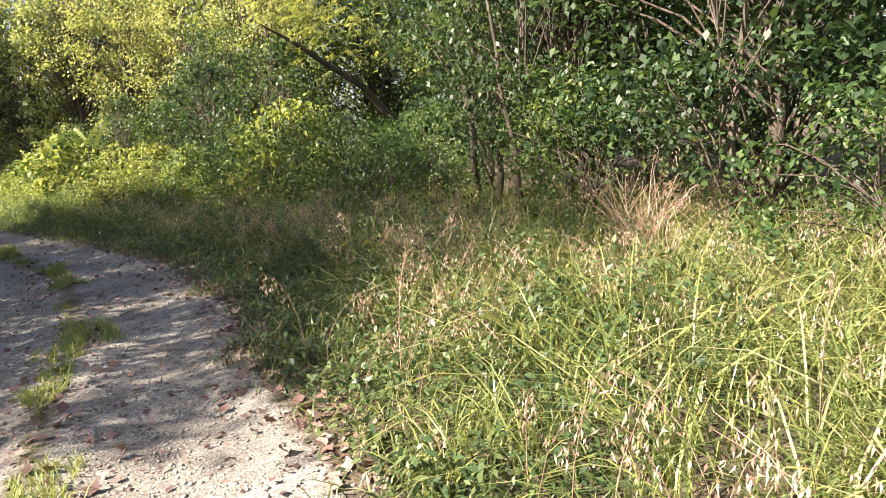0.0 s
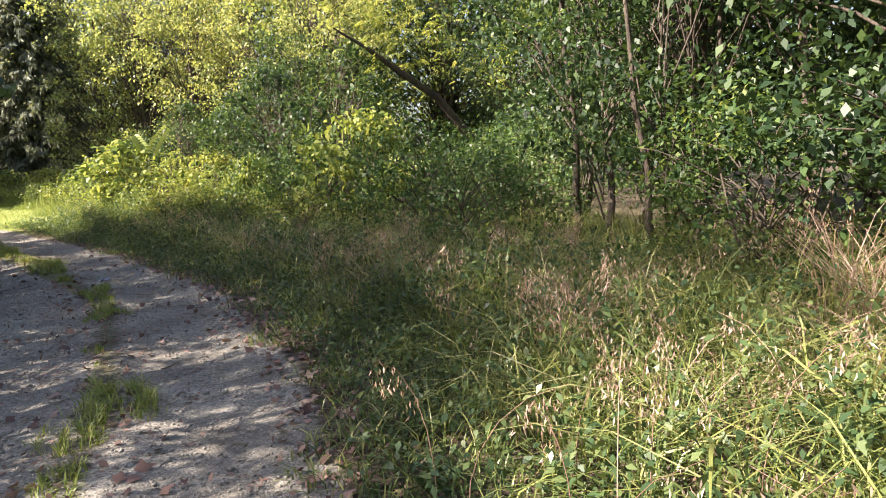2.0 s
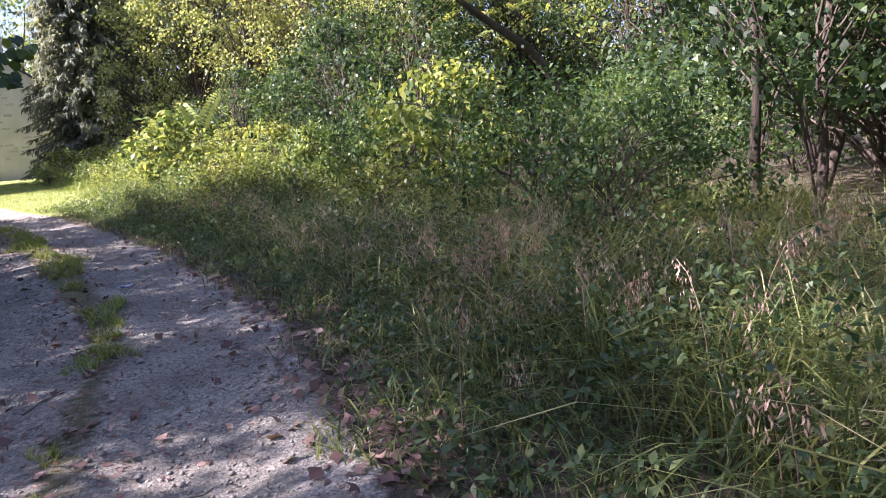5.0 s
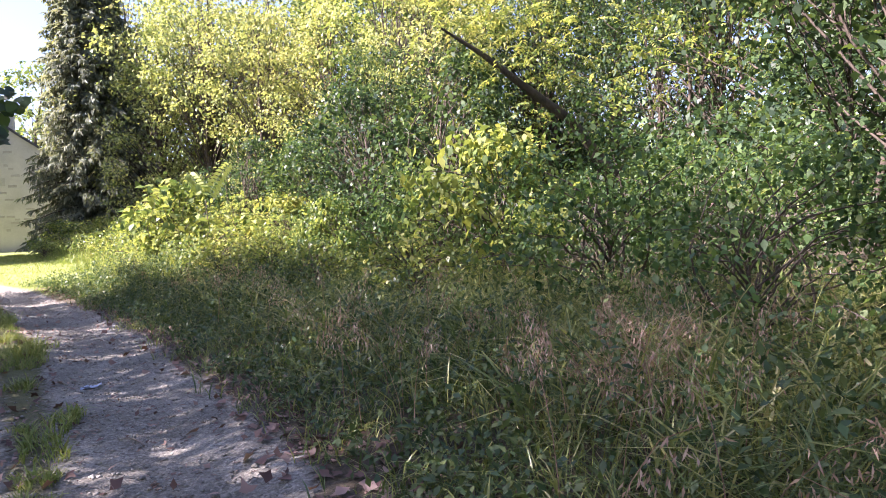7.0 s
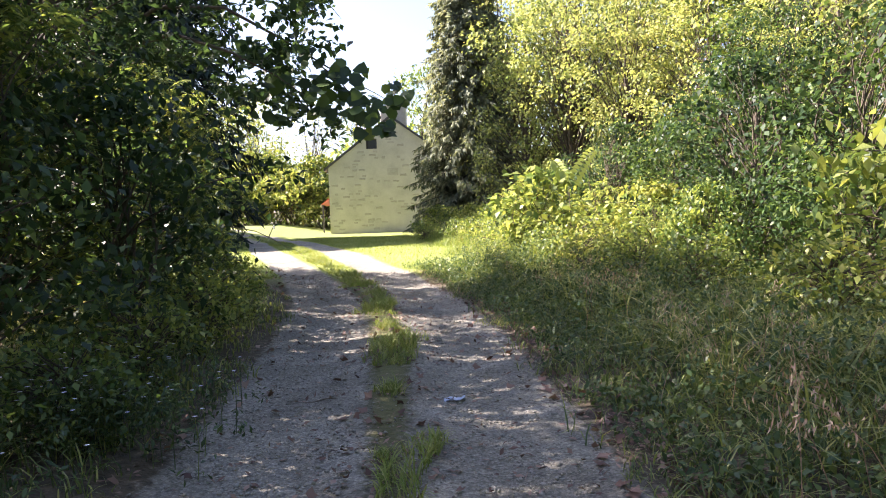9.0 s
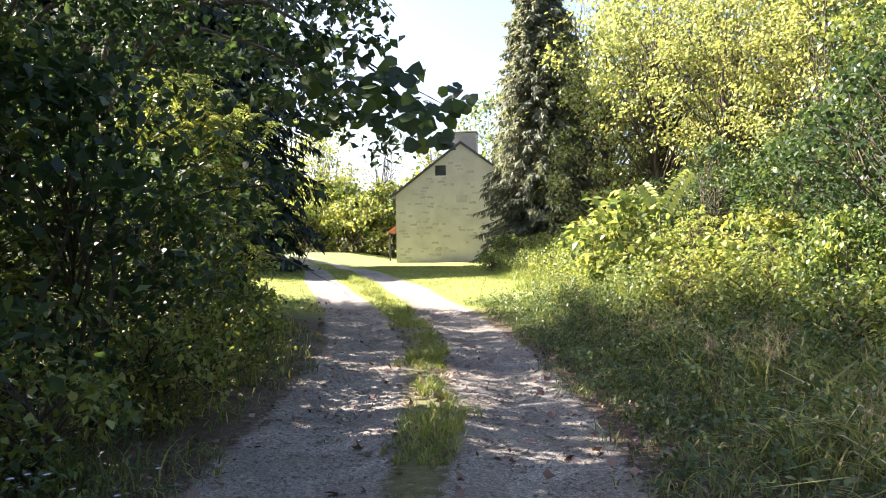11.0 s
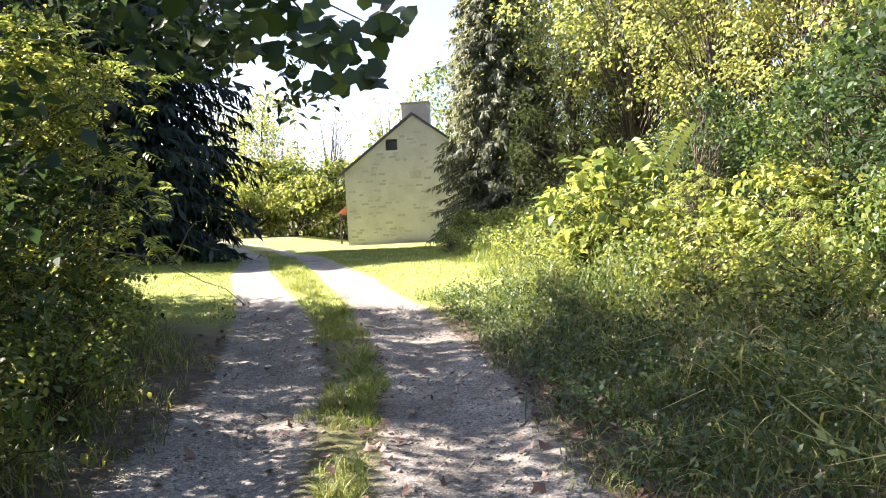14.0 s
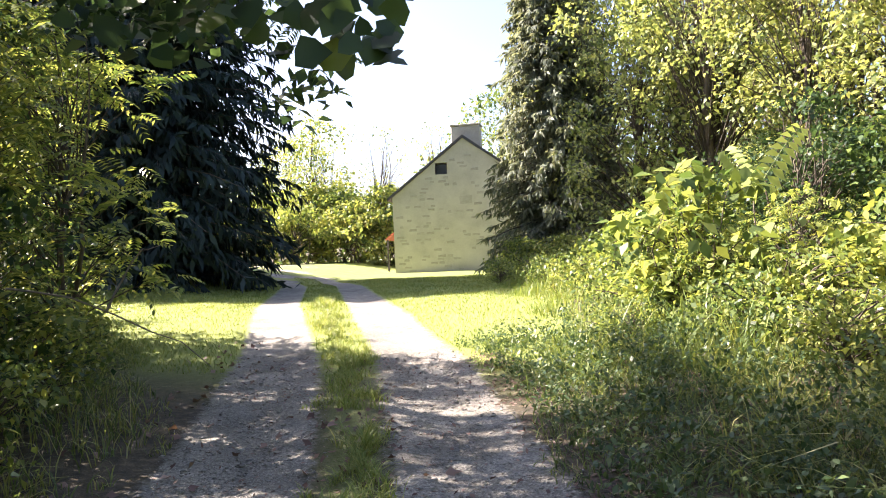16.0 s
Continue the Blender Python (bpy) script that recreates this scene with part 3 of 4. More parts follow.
mesh_part("crown", quads_mesh("crown", V, F, M_LIME), leaning)

# belt of distant woods all round
n = 42000
th = rng.uniform(0, 2 * np.pi, n)
rad = rng.uniform(66, 84, n)
top = 11.0 + 2.2 * np.sin(th * 9) + 1.6 * np.sin(th * 23 + 1) + 1.2 * np.sin(th * 47 + 2)
P = np.stack([rad * np.cos(th) - 4, rad * np.sin(th) + 8, top * rng.uniform(0, 1, n) ** 0.8 + 0.3], 1)
L = rng.uniform(0.5, 1.0, n)
V, F = leaf_quads(P, rand_dirs(n), rand_dirs(n) + np.array([0, 0, 0.8]), L, L * 0.7)
tagged(new("distant_woods", quads_mesh("distant_woods", V, F, M_LIME)), "hazy distant belt of yellow-green trees", "woods", kind="stuff")

# ---- grasses ----


def blades(P, H, bend, width, az=None):
    """Curved grass blades, three quads each."""
    n = len(P)
    az = rng.uniform(0, 2 * np.pi, n) if az is None else az
    d = np.stack([np.cos(az), np.sin(az), np.zeros(n)], 1)
    tw = az + np.pi / 2 + rng.normal(size=n) * 0.5
    sd = np.stack([np.cos(tw), np.sin(tw), np.zeros(n)], 1)
    rows = []
    for s, w in ((0, 0.8), (0.4, 1.0), (0.75, 0.75), (1.0, 0.08)):
        c = P + d * (bend * H * s * s)[:, None] + np.array([0, 0, 1.0]) * (H * (s - 0.42 * np.minimum(bend, 1.3) * s ** 3))[:, None]
        rows += [c - sd * (width * w / 2)[:, None], c + sd * (width * w / 2)[:, None]]
    V = np.stack(rows, 1).reshape(-1, 3)
    k = (np.arange(n) * 8)[:, None]
    F = np.stack([k + np.array([[0, 1, 3, 2]]), k + np.array([[2, 3, 5, 4]]), k + np.array([[4, 5, 7, 6]])], 1).reshape(-1, 4)
    return V, F


def tufted(n_tufts, per, xs, ys, sigma):
    cx, cy = rng.uniform(*xs, n_tufts), rng.uniform(*ys, n_tufts)
    x = np.repeat(cx, per) + rng.normal(size=n_tufts * per) * sigma
    y = np.repeat(cy, per) + rng.normal(size=n_tufts * per) * sigma
    return x, y, np.repeat(rng.uniform(0.6, 1.25, n_tufts), per), np.repeat(rng.uniform(0, 6.28, n_tufts), per)


def on_ground(x, y):
    return np.stack([x, y, ground_z(x, y) - 0.01], 1)


def rut_r(y):
    return np.interp(y, RUT_Y, RUT_R)


def rut_l(y):
    return rut_r(y) - np.interp(y, RUT_Y, RUT_GAP)


# tall verge grass between the lane and the woods
x, y, k, a = tufted(5200, 15, (0.5, 9.0), (-16, 9.5), 0.09)
d = x - rut_r(y) - 0.62 - 0.18 * np.sin(y * 2.3) - 0.1 * np.sin(y * 5.1)
keep = (d > 0) & (rng.uniform(0, 1, len(x)) < np.clip(1.15 - d * 0.12, 0.22, 1))
x, y, k, a, d = (v[keep] for v in (x, y, k, a, d))
H = k * (0.12 + 0.56 * smooth(d, 0.0, 1.8)) * np.interp(y, [-3, 3], [1.0, 0.62]) * rng.uniform(0.55, 1.2, len(x))
V, F = blades(on_ground(x, y), H, rng.uniform(0.35, 1.5, len(x)), rng.uniform(0.004, 0.011, len(x)), a + rng.normal(size=len(x)) * 1.3)
tagged(new("tall_grass", quads_mesh("tall_grass", V, F, M_GRASS)), "tall unmown green and straw-coloured verge grass", "grass", kind="stuff")

# short undergrowth close to the soil
x, y, k, a = tufted(3000, 14, (0.2, 6.5), (-15, 9), 0.1)
d = x - rut_r(y) - 0.5 + 0.16 * np.sin(y * 3.7) * np.sin(y * 1.1 + 1)
keep = (d > 0) & (d < 3.2) & (rng.uniform(0, 1, len(x)) < 0.35 + d)
x, y, k, a, d = (v[keep] for v in (x, y, k, a, d))
V, F = blades(on_ground(x, y), k * rng.uniform(0.08, 0.24, len(x)), rng.uniform(0.4, 1.5, len(x)), rng.uniform(0.004, 0.011, len(x)))
tagged(new("low_grass", quads_mesh("low_grass", V, F, M_GRASS)), "short weedy grass along the gravel edge", "grass", kind="stuff")

# leafy herbs among the verge grass
n = 2600
y = rng.uniform(-12, 9.5, n)
d = np.abs(rng.normal(size=n)) * 1.5
x = rut_r(y) + 0.75 + d
C = on_ground(x, y) + np.stack([np.zeros(n), np.zeros(n), rng.uniform(0.03, 1.0, n) * (0.08 + 0.5 * smooth(d, 0.1, 1.8))], 1)
V, F = simple_leaves(C, 0.075, 20, 0.058, 0.5, 0.8, 0.1)
tagged(new("verge_herbs", quads_mesh("verge_herbs", V, F, M_HERB)), "leafy green herbs growing through the verge grass", "herbs", kind="stuff")

# broad arching blades among it
x, y = rng.uniform(1.5, 6.5, 4200), rng.uniform(-14, 5, 4200)
keep = x - rut_r(y) > 1.6
x, y = x[keep], y[keep]
V, F = blades(on_ground(x, y), rng.uniform(0.4, 0.8, len(x)), rng.uniform(0.8, 1.5, len(x)), rng.uniform(0.010, 0.020, len(x)))
tagged(new("broad_grass", quads_mesh("broad_grass", V, F, M_GRASS)), "broad arching pale green grass blades", "grass", kind="stuff")

# verge on the shaded side and weedy edge of the lawn
x, y, k, a = tufted(4200, 12, (-8.5, 0.2), (-15, 13), 0.09)
d = rut_l(y) - 0.55 - x - 0.15 * np.sin(y * 1.9) - np.interp(y, [5, 9, 12], [0.0, 1.5, 3.0])
keep = (d > 0) & (d < 3.4)
x, y, k, a, d = (v[keep] for v in (x, y, k, a, d))
H = k * (0.12 + 0.42 * smooth(d, 0.0, 1.0)) * rng.uniform(0.5, 1.2, len(x))
V, F = blades(on_ground(x, y), H, rng.uniform(0.3, 1.2, len(x)), rng.uniform(0.005, 0.012, len(x)), a + rng.normal(size=len(x)) * 1.3)
tagged(new("shade_grass", quads_mesh("shade_grass", V, F, M_GRASS)), "shaded grass under the bushes beside the lane", "grass", kind="stuff")

x, y, k, a = tufted(1900, 12, (-2.5, 4.0), (6.5, 25), 0.1)
d = x - np.interp(y, [4, 7, 12, 25, 40], [0.6, 0.5, 0.1, -2.2, -2.4]) + 0.2 * np.sin(y * 1.7)
keep = (d > 0) & (d < 3)
x, y, k, a, d = (v[keep] for v in (x, y, k, a, d))
V, F = blades(on_ground(x, y), k * (0.15 + 0.6 * smooth(d, 0, 1.2)) * rng.uniform(0.5, 1.2, len(x)), rng.uniform(0.2, 0.8, len(x)), rng.uniform(0.008, 0.016, len(x)), a + rng.normal(size=len(x)) * 1.5)
tagged(new("meadow_grass", quads_mesh("meadow_grass", V, F, M_LAWN)), "sunlit pale meadow grass along the lawn", "grass", kind="stuff")

# strip of turf between the ruts, with weedy tufts
x, y, k, a = tufted(1500, 16, (-1.0, 1.0), (-15, 16), 0.07)
x = x * np.interp(y, [-6, 0, 8], [0.24, 0.24, 0.32]) * (0.75 + 0.35 * np.sin(y * 2.3) + 0.25 * np.sin(y * 5.9 + 2)) + (rut_r(y) + rut_l(y)) / 2 + 0.07 * np.sin(y * 1.6)
clump = np.sin(y * 1.7 + 1) + np.sin(y * 4.1) + np.sin(y * 0.6 + x * 3)
clump = clump + 0.9 * np.sin(x * 9 + y * 6.3) * np.sin(y * 7.7 - x * 5)
keep = (clump > 0.0) | (y > 6)
x, y, k, a, clump = (v[keep] for v in (x, y, k, a, clump))
H = k * (0.07 + 0.035 * np.clip(clump, 0, 3)) * rng.uniform(0.5, 1.3, len(x)) * np.interp(y, [-4, 2], [1.0, 1.4])
V, F = blades(on_ground(x, y), H, rng.uniform(0.3, 1.1, len(x)), rng.uniform(0.004, 0.009, len(x)), a + rng.normal(size=len(x)) * 1.5)
tagged(new("centre_turf", quads_mesh("centre_turf", V, F, M_LAWN)), "low green turf and tufts between the wheel ruts", "grass", kind="stuff")

# mown lawn
x, y = rng.uniform(-16, 1.2, 85000), 6 + 24 * rng.uniform(0, 1, 85000) ** 1.4
keep = (lawn_mask(x, y) > 0.5) & (gravel_mask(x, y) < 0.35)
x, y = x[keep], y[keep]
P = on_ground(x, y)
L = rng.uniform(0.04, 0.085, len(x))
V, F = leaf_quads(P, rand_dirs(len(x)) * 0.7 + np.array([0, 0, 1.0]), rand_dirs(len(x)), L, 0.006 + y * 0.0006)
tagged(new("lawn_grass", quads_mesh("lawn_grass", V, F, M_LAWN)), "short mown sunlit yellow-green lawn", "lawn", kind="stuff")

# drooping tan seed heads on thin stalks
stalks, spikes = [], []
for i in range(190):
    y = rng.uniform(-13.5, -3.0) if i < 150 else rng.uniform(-3, 5)
    x = rut_r(y) + rng.uniform(0.9, 4.2)
    g = float(ground_z(x, y))
    az, h, reach = rng.uniform(0, 6.28), rng.uniform(0.55, 1.0), rng.uniform(0.15, 0.42)
    s = np.linspace(0, 1, 6)
    line = np.stack([x + np.cos(az) * reach * s ** 2.2, y + np.sin(az) * reach * s ** 2.2, g + h * (s - 0.22 * s ** 4)], 1)
    stalks.append(tube_arrays(line, np.linspace(0.003, 0.0012, 6), 3))
    m = 44
    t = rng.uniform(0.66, 1.0, m)
    q = np.stack([np.interp(t, s, line[:, j]) for j in range(3)], 1) + rng.normal(size=(m, 3)) * np.array([0.03, 0.03, 0.018])
    q[:, 2] -= rng.uniform(0, 0.09, m)
    spikes.append(leaf_quads(q, rng.normal(size=(m, 3)) * 0.35 + np.array([0, 0, -1.0]), rand_dirs(m), rng.uniform(0.02, 0.042, m), np.full(m, 0.0075)))
V, F = join_arrays(stalks)
tagged(new("grass_stalks", quads_mesh("grass_stalks", V, F, M_SEED)), "thin straw-coloured grass stalks", "grass", kind="stuff")
V, F = join_arrays(spikes)
tagged(new("seed_heads", quads_mesh("seed_heads", V, F, M_SEED)), "drooping tan seed heads of tall grass", "seed heads", kind="stuff")

# straw-coloured tussocks with drooping heads


def straw_tussock(x, y, count, height):
    base = tagged(new("straw_tussock"), "tussock of dry straw-coloured grass with drooping heads", "grass tussock", "dry tussocks on the verge")
    base.location = (x, y, float(ground_z(x, y)))
    az = rng.uniform(0, 6.28, count)
    P = np.stack([rng.normal(size=count) * 0.12, rng.normal(size=count) * 0.12, np.full(count, -0.01)], 1)
    H, B = height * rng.uniform(0.6, 1.15, count), rng.uniform(0.4, 1.15, count)
    V, F = blades(P, H, B, rng.uniform(0.004, 0.008, count), az)
    tagged(mesh_part("dry_foliage", quads_mesh("dry_foliage", V, F, M_SEED), base), kind="stuff")
    m = count // 3
    tip = P[:m] + np.stack([np.cos(az[:m]) * B[:m] * H[:m], np.sin(az[:m]) * B[:m] * H[:m], H[:m] * (1 - 0.42 * B[:m])], 1)
    q = np.repeat(tip, 22, 0) + rng.normal(size=(m * 22, 3)) * np.array([0.028, 0.028, 0.05])
    k = len(q)
    V, F = leaf_quads(q, rng.normal(size=(k, 3)) * 0.4 + np.array([0, 0, -1.0]), rand_dirs(k), rng.uniform(0.02, 0.045, k), np.full(k, 0.008))
    tagged(mesh_part("seed_fringe", quads_mesh("seed_fringe", V, F, M_SEED), base), kind="stuff")


for x, y, c, h in [(2.95, -8.55, 90, 0.75), (3.35, -8.2, 60, 0.7), (4.6, -9.6, 80, 1.15), (5.2, -9.1, 70, 1.2), (3.4, -4.6, 70, 0.7), (3.9, -4.2, 60, 0.75), (2.6, -9.9, 50, 0.6), (4.3, -6.4, 60, 0.8), (3.6, -10.4, 50, 0.8)]:
    straw_tussock(x, y, c, h)

# ---- gravel and fallen leaves ----
n = 30000
y = rng.uniform(-14, 9, n)
side = rng.integers(0, 2, n)
x = np.where(side == 0, rut_r(y), rut_l(y)) + rng.normal(size=n) * 0.33
keep = gravel_mask(x, y) > 0.15
x, y = x[keep], y[keep]
n = len(x)
octa = np.array([(1, 0, 0), (0, 1, 0), (-1, 0, 0), (0, -1, 0), (0, 0, 1), (0, 0, -1)], float)
tri = np.array([(0, 1, 4), (1, 2, 4), (2, 3, 4), (3, 0, 4), (1, 0, 5), (2, 1, 5), (3, 2, 5), (0, 3, 5)])
size = np.clip(rng.lognormal(-4.95, 0.45, n), 0.004, 0.024)
V = octa[None] * rng.uniform(0.6, 1.3, (n, 6, 1)) * size[:, None, None] * np.array([1, 1, 0.62])
ca, sa = np.cos(rng.uniform(0, 6.28, n))[:, None], np.sin(rng.uniform(0, 6.28, n))[:, None]
V = np.stack([V[..., 0] * ca - V[..., 1] * sa, V[..., 0] * sa + V[..., 1] * ca, V[..., 2]], -1)
V += np.stack([x, y, ground_z(x, y) + size * 0.25], 1)[:, None]
F = (np.arange(n)[:, None, None] * 6 + tri[None]).reshape(-1, 3)
tagged(new("gravel", quads_mesh("gravel", V.reshape(-1, 3), F, M_PEBBLE)), "loose pale crushed limestone gravel in the ruts", "gravel", kind="stuff")

LOBED = np.array([(0, 0, 0), (0, -0.5, 0.02), (-0.55, -0.05, 0.12), (-0.2, 0.16, 0.03), (0, 0.62, 0.1), (0.2, 0.16, 0.03), (0.55, -0.05, 0.12)])
LOBED_F = np.array([(1, 0, 3, 2), (1, 6, 5, 0), (0, 5, 4, 3)])


BROAD = LOBED * 1.0
BROAD[2], BROAD[6] = (-0.46, -0.34, 0.06), (0.46, -0.34, 0.06)
BROAD[3], BROAD[5] = (-0.44, 0.14, 0.05), (0.44, 0.14, 0.05)


def lobed(P, size, tilt, D=None, outline=LOBED):
    """Lobed leaves, three folded quads each, lying or hanging at P."""
    n = len(P)
    az = rng.uniform(0, 6.28, n)
    Z = unit(np.stack([rng.normal(size=n) * tilt, rng.normal(size=n) * tilt, np.ones(n)], 1)) if D is None else unit(rand_dirs(n) * tilt + D)
    X = unit(np.cross(np.stack([np.cos(az), np.sin(az), np.zeros(n)], 1), Z))
    Y = np.cross(Z, X)
    q = outline[None] * rng.uniform(0.75, 1.25, (n, 7, 1))
    q[..., 2] *= rng.uniform(-1.5, 2.2, (n, 1))
    V = P[:, None] + size[:, None, None] * (q[..., :1] * X[:, None] + q[..., 1:2] * Y[:, None] + q[..., 2:] * Z[:, None])
    return V.reshape(-1, 3), (np.arange(n)[:, None, None] * 7 + LOBED_F[None]).reshape(-1, 4)


y = np.concatenate([rng.uniform(-13, -3, 620), rng.uniform(-6, 4, 330), rng.uniform(-13, 6, 420), rng.uniform(-13, 10, 220)])
x = np.concatenate([rut_r(y[:950]) + 0.72 + rng.normal(size=950) * 0.24, (rut_r(y[950:1370]) + rut_l(y[950:1370])) / 2 + rng.normal(size=420) * 0.28, rut_l(y[1370:]) - 0.55 + rng.normal(size=220) * 0.3])
P = on_ground(x, y) + np.array([0, 0, 0.03])
V, F = lobed(P, rng.uniform(0.035, 0.09, len(x)), 0.6)
tagged(new("fallen_leaves", quads_mesh("fallen_leaves", V, F, M_FALLEN)), "dry curled russet leaves fallen along the lane", "fallen leaves", kind="stuff")

n = 22000
y = rng.uniform(-13.5, 9, n)
drift = np.where(rng.uniform(0, 1, n) < 0.72, 0.78 + rng.normal(size=n) * 0.17, -0.65 + rng.normal(size=n) * 0.3)
drift = np.where(rng.uniform(0, 1, n) < 0.4, rng.uniform(-2.1, 0.85, n), drift)
x = rut_r(y) + drift
keep = (np.sin(y * 1.9) + np.sin(y * 4.7 + 1) + np.sin(y * 9.1) + rng.normal(size=n) * 0.8) > -0.5
x, y = x[keep], y[keep]
n = len(x)
L = rng.uniform(0.014, 0.065, n)
V, F = leaf_quads(on_ground(x, y) + np.array([0, 0, 0.014]), rand_dirs(n) * np.array([1, 1, 0.35]), rand_dirs(n) * 0.5 + np.array([0, 0, 1.0]), L, L * rng.uniform(0.15, 0.6, n), 0.0)
tagged(new("leaf_litter", quads_mesh("leaf_litter", V, F, M_FALLEN)), "crumbs of dry brown leaf litter on the gravel", "leaf litter", kind="stuff")

# ---- stone house ----
house = tagged(new("stone_house"), "old rubble-stone house with steep gable and stone chimney", "house")
HX0, HX1, HY, HYB, EAVE, RX, RZ = -9.42, -0.8, 39.3, 50.0, 4.9, -5.11, 8.1


def roofline(x):
    return EAVE + (RZ - EAVE) * (1 - abs(x - RX) / (RX - HX0))


bm = bmesh.new()
for prof in ([(HX0, -0.1), (-6.81, -0.1), (-6.81, roofline(-6.81)), (HX0, EAVE)],
             [(-6.08, -0.1), (HX1, -0.1), (HX1, EAVE), (RX, RZ), (-6.08, roofline(-6.08))],
             [(-6.81, -0.1), (-6.08, -0.1), (-6.08, 6.08), (-6.81, 6.08)],
             [(-6.81, 6.75), (-6.08, 6.75), (-6.08, roofline(-6.08)), (-6.81, roofline(-6.81))]):
    piece = prism_bm(prof, HY, HY + 0.5)
    tmp = bpy.data.meshes.new("piece")
    piece.to_mesh(tmp)
    piece.free()
    bm.from_mesh(tmp)
gable = part("gable_wall", bm, M_MORTAR, house, "lime-smeared rubble stone gable wall")
part("side_wall", box_bm(HX0, HX0 + 0.5, HY + 0.5, HYB, -0.1, EAVE), M_MORTAR, house)
part("side_wall", box_bm(HX1 - 0.5, HX1, HY + 0.5, HYB, -0.1, EAVE), M_MORTAR, house)
part("back_wall", prism_bm([(HX0, -0.1), (HX1, -0.1), (HX1, EAVE), (RX, RZ), (HX0, EAVE)], HYB, HYB + 0.5), M_MORTAR, house)
pitch = (RZ - EAVE) / (RX - HX0)
part("roof", prism_bm([(HX0 - 0.3, EAVE - 0.3 * pitch + 0.01), (RX, RZ + 0.01), (RX, RZ + 0.18), (HX0 - 0.3, EAVE - 0.3 * pitch + 0.17)], HY - 0.12, HYB + 0.6), M_SLATE, house, "dark shingle roof slope")
part("roof", prism_bm([(HX1 + 0.3, EAVE - 0.3 * pitch + 0.01), (HX1 + 0.3, EAVE - 0.3 * pitch + 0.17), (RX, RZ + 0.18), (RX, RZ + 0.01)], HY - 0.12, HYB + 0.6), M_SLATE, house, "dark shingle roof slope")
chimney = part("chimney", box_bm(-5.82, -4.14, HY + 0.35, HY + 1.35, 7.2, 8.86, 0.03), M_STONE, house, "broad grey stone chimney")
part("chimney_cap", box_bm(-5.88, -4.08, HY + 0.29, HY + 1.41, 8.86, 8.96, 0.02), M_STONE, chimney)
win = part("attic_window", box_bm(-6.81, -6.08, HY + 0.2, HY + 0.23, 6.08, 6.75), M_GLASSDARK, house, "small dark attic window")
for x0, x1, z0, z1 in ((-6.80, -6.73, 6.09, 6.74), (-6.16, -6.09, 6.09, 6.74), (-6.73, -6.16, 6.09, 6.15), (-6.73, -6.16, 6.68, 6.74)):
    part("window_frame", box_bm(x0, x1, HY + 0.12, HY + 0.19, z0, z1), M_WOODDARK, win)
part("blocked_window", box_bm(-5.43, -4.72, HY - 0.006, HY + 0.1, 4.3, 4.76, 0.004), M_STONE, house, "grey stone-blocked former window")
porch = part("porch_roof", prism_bm([(HX0 - 1.0, 2.45), (HX0 - 0.02, 3.15), (HX0 - 0.02, 3.23), (HX0 - 1.0, 2.53)], HY + 1.6, HY + 5.5), M_REDROOF, house, "red metal porch roof")
part("fascia", box_bm(HX0 - 1.0, HX0 - 0.94, HY + 1.55, HY + 1.6, 2.3, 2.5), M_PEBBLE, porch)
for py in (HY + 1.9, HY + 5.2):
    part("porch_post", box_bm(HX0 - 0.95, HX0 - 0.85, py - 0.05, py + 0.05, 0.1, 2.48, 0.01), M_WOODDARK, house)

# ---- tree whose crown hangs over the lane ----
over = tagged(new("overhanging_tree"), "dark leafy tree with low branches hanging over the lane", "tree")
V, F = tube_arrays(bent_line((-6.4, 5.4, -0.1), (-5.6, 5.2, 6.2), (0.1, 0.1, 0), 7, 0.01), np.linspace(0.17, 0.08, 7), 8)
mesh_part("trunk", quads_mesh("trunk", V, F, M_BARK, True), over)
arms = [[(-5.8, 5.3, 4.2), (-4.4, 5.2, 5.0), (-3.2, 5.1, 4.9), (-2.2, 5.0, 4.3), (-1.3, 5.0, 3.7), (-0.45, 4.9, 3.2)],
        [(-1.6, 5.0, 3.85), (-1.3, 4.95, 3.6), (-1.1, 4.9, 3.35), (-0.95, 4.9, 3.1), (-0.8, 4.9, 2.9), (-0.7, 4.9, 2.7)],
        [(-5.8, 5.3, 3.6), (-4.6, 4.6, 4.2), (-3.6, 4.0, 4.2), (-2.6, 3.7, 3.8), (-1.9, 3.6, 3.4), (-1.5, 3.5, 3.1)],
        [(-5.7, 5.3, 5.2), (-4.6, 5.9, 6.0), (-3.4, 6.3, 6.2), (-2.6, 6.4, 6.0), (-1.9, 6.4, 5.5), (-1.5, 6.4, 5.0)]]
for line in arms:
    V, F = tube_arrays(np.array(line), np.array([0.07, 0.055, 0.042, 0.03, 0.016, 0.006]) * (0.2 if line[0][0] > -2 else 0.7), 6)
    mesh_part("limb", quads_mesh("limb", V, F, M_BARK, True), over)
n = 72
C = np.stack([-1.5 - 4.1 * rng.uniform(0, 1, n) ** 1.1, rng.uniform(3.2, 6.9, n), rng.uniform(0, 1, n)], 1)
C[:, 2] = 3.0 + 0.12 * (-1.5 - C[:, 0]) + C[:, 2] * np.interp(C[:, 0], [-7, -4, -1.5], [4.0, 3.8, 2.0]) + 0.25 * np.sin(C[:, 1] * 3 + C[:, 0] * 2)
V, F = simple_leaves(C, 0.21, 62, 0.15, 0.75)
mesh_part("crown", quads_mesh("crown", V, F, M_SHADE), over)
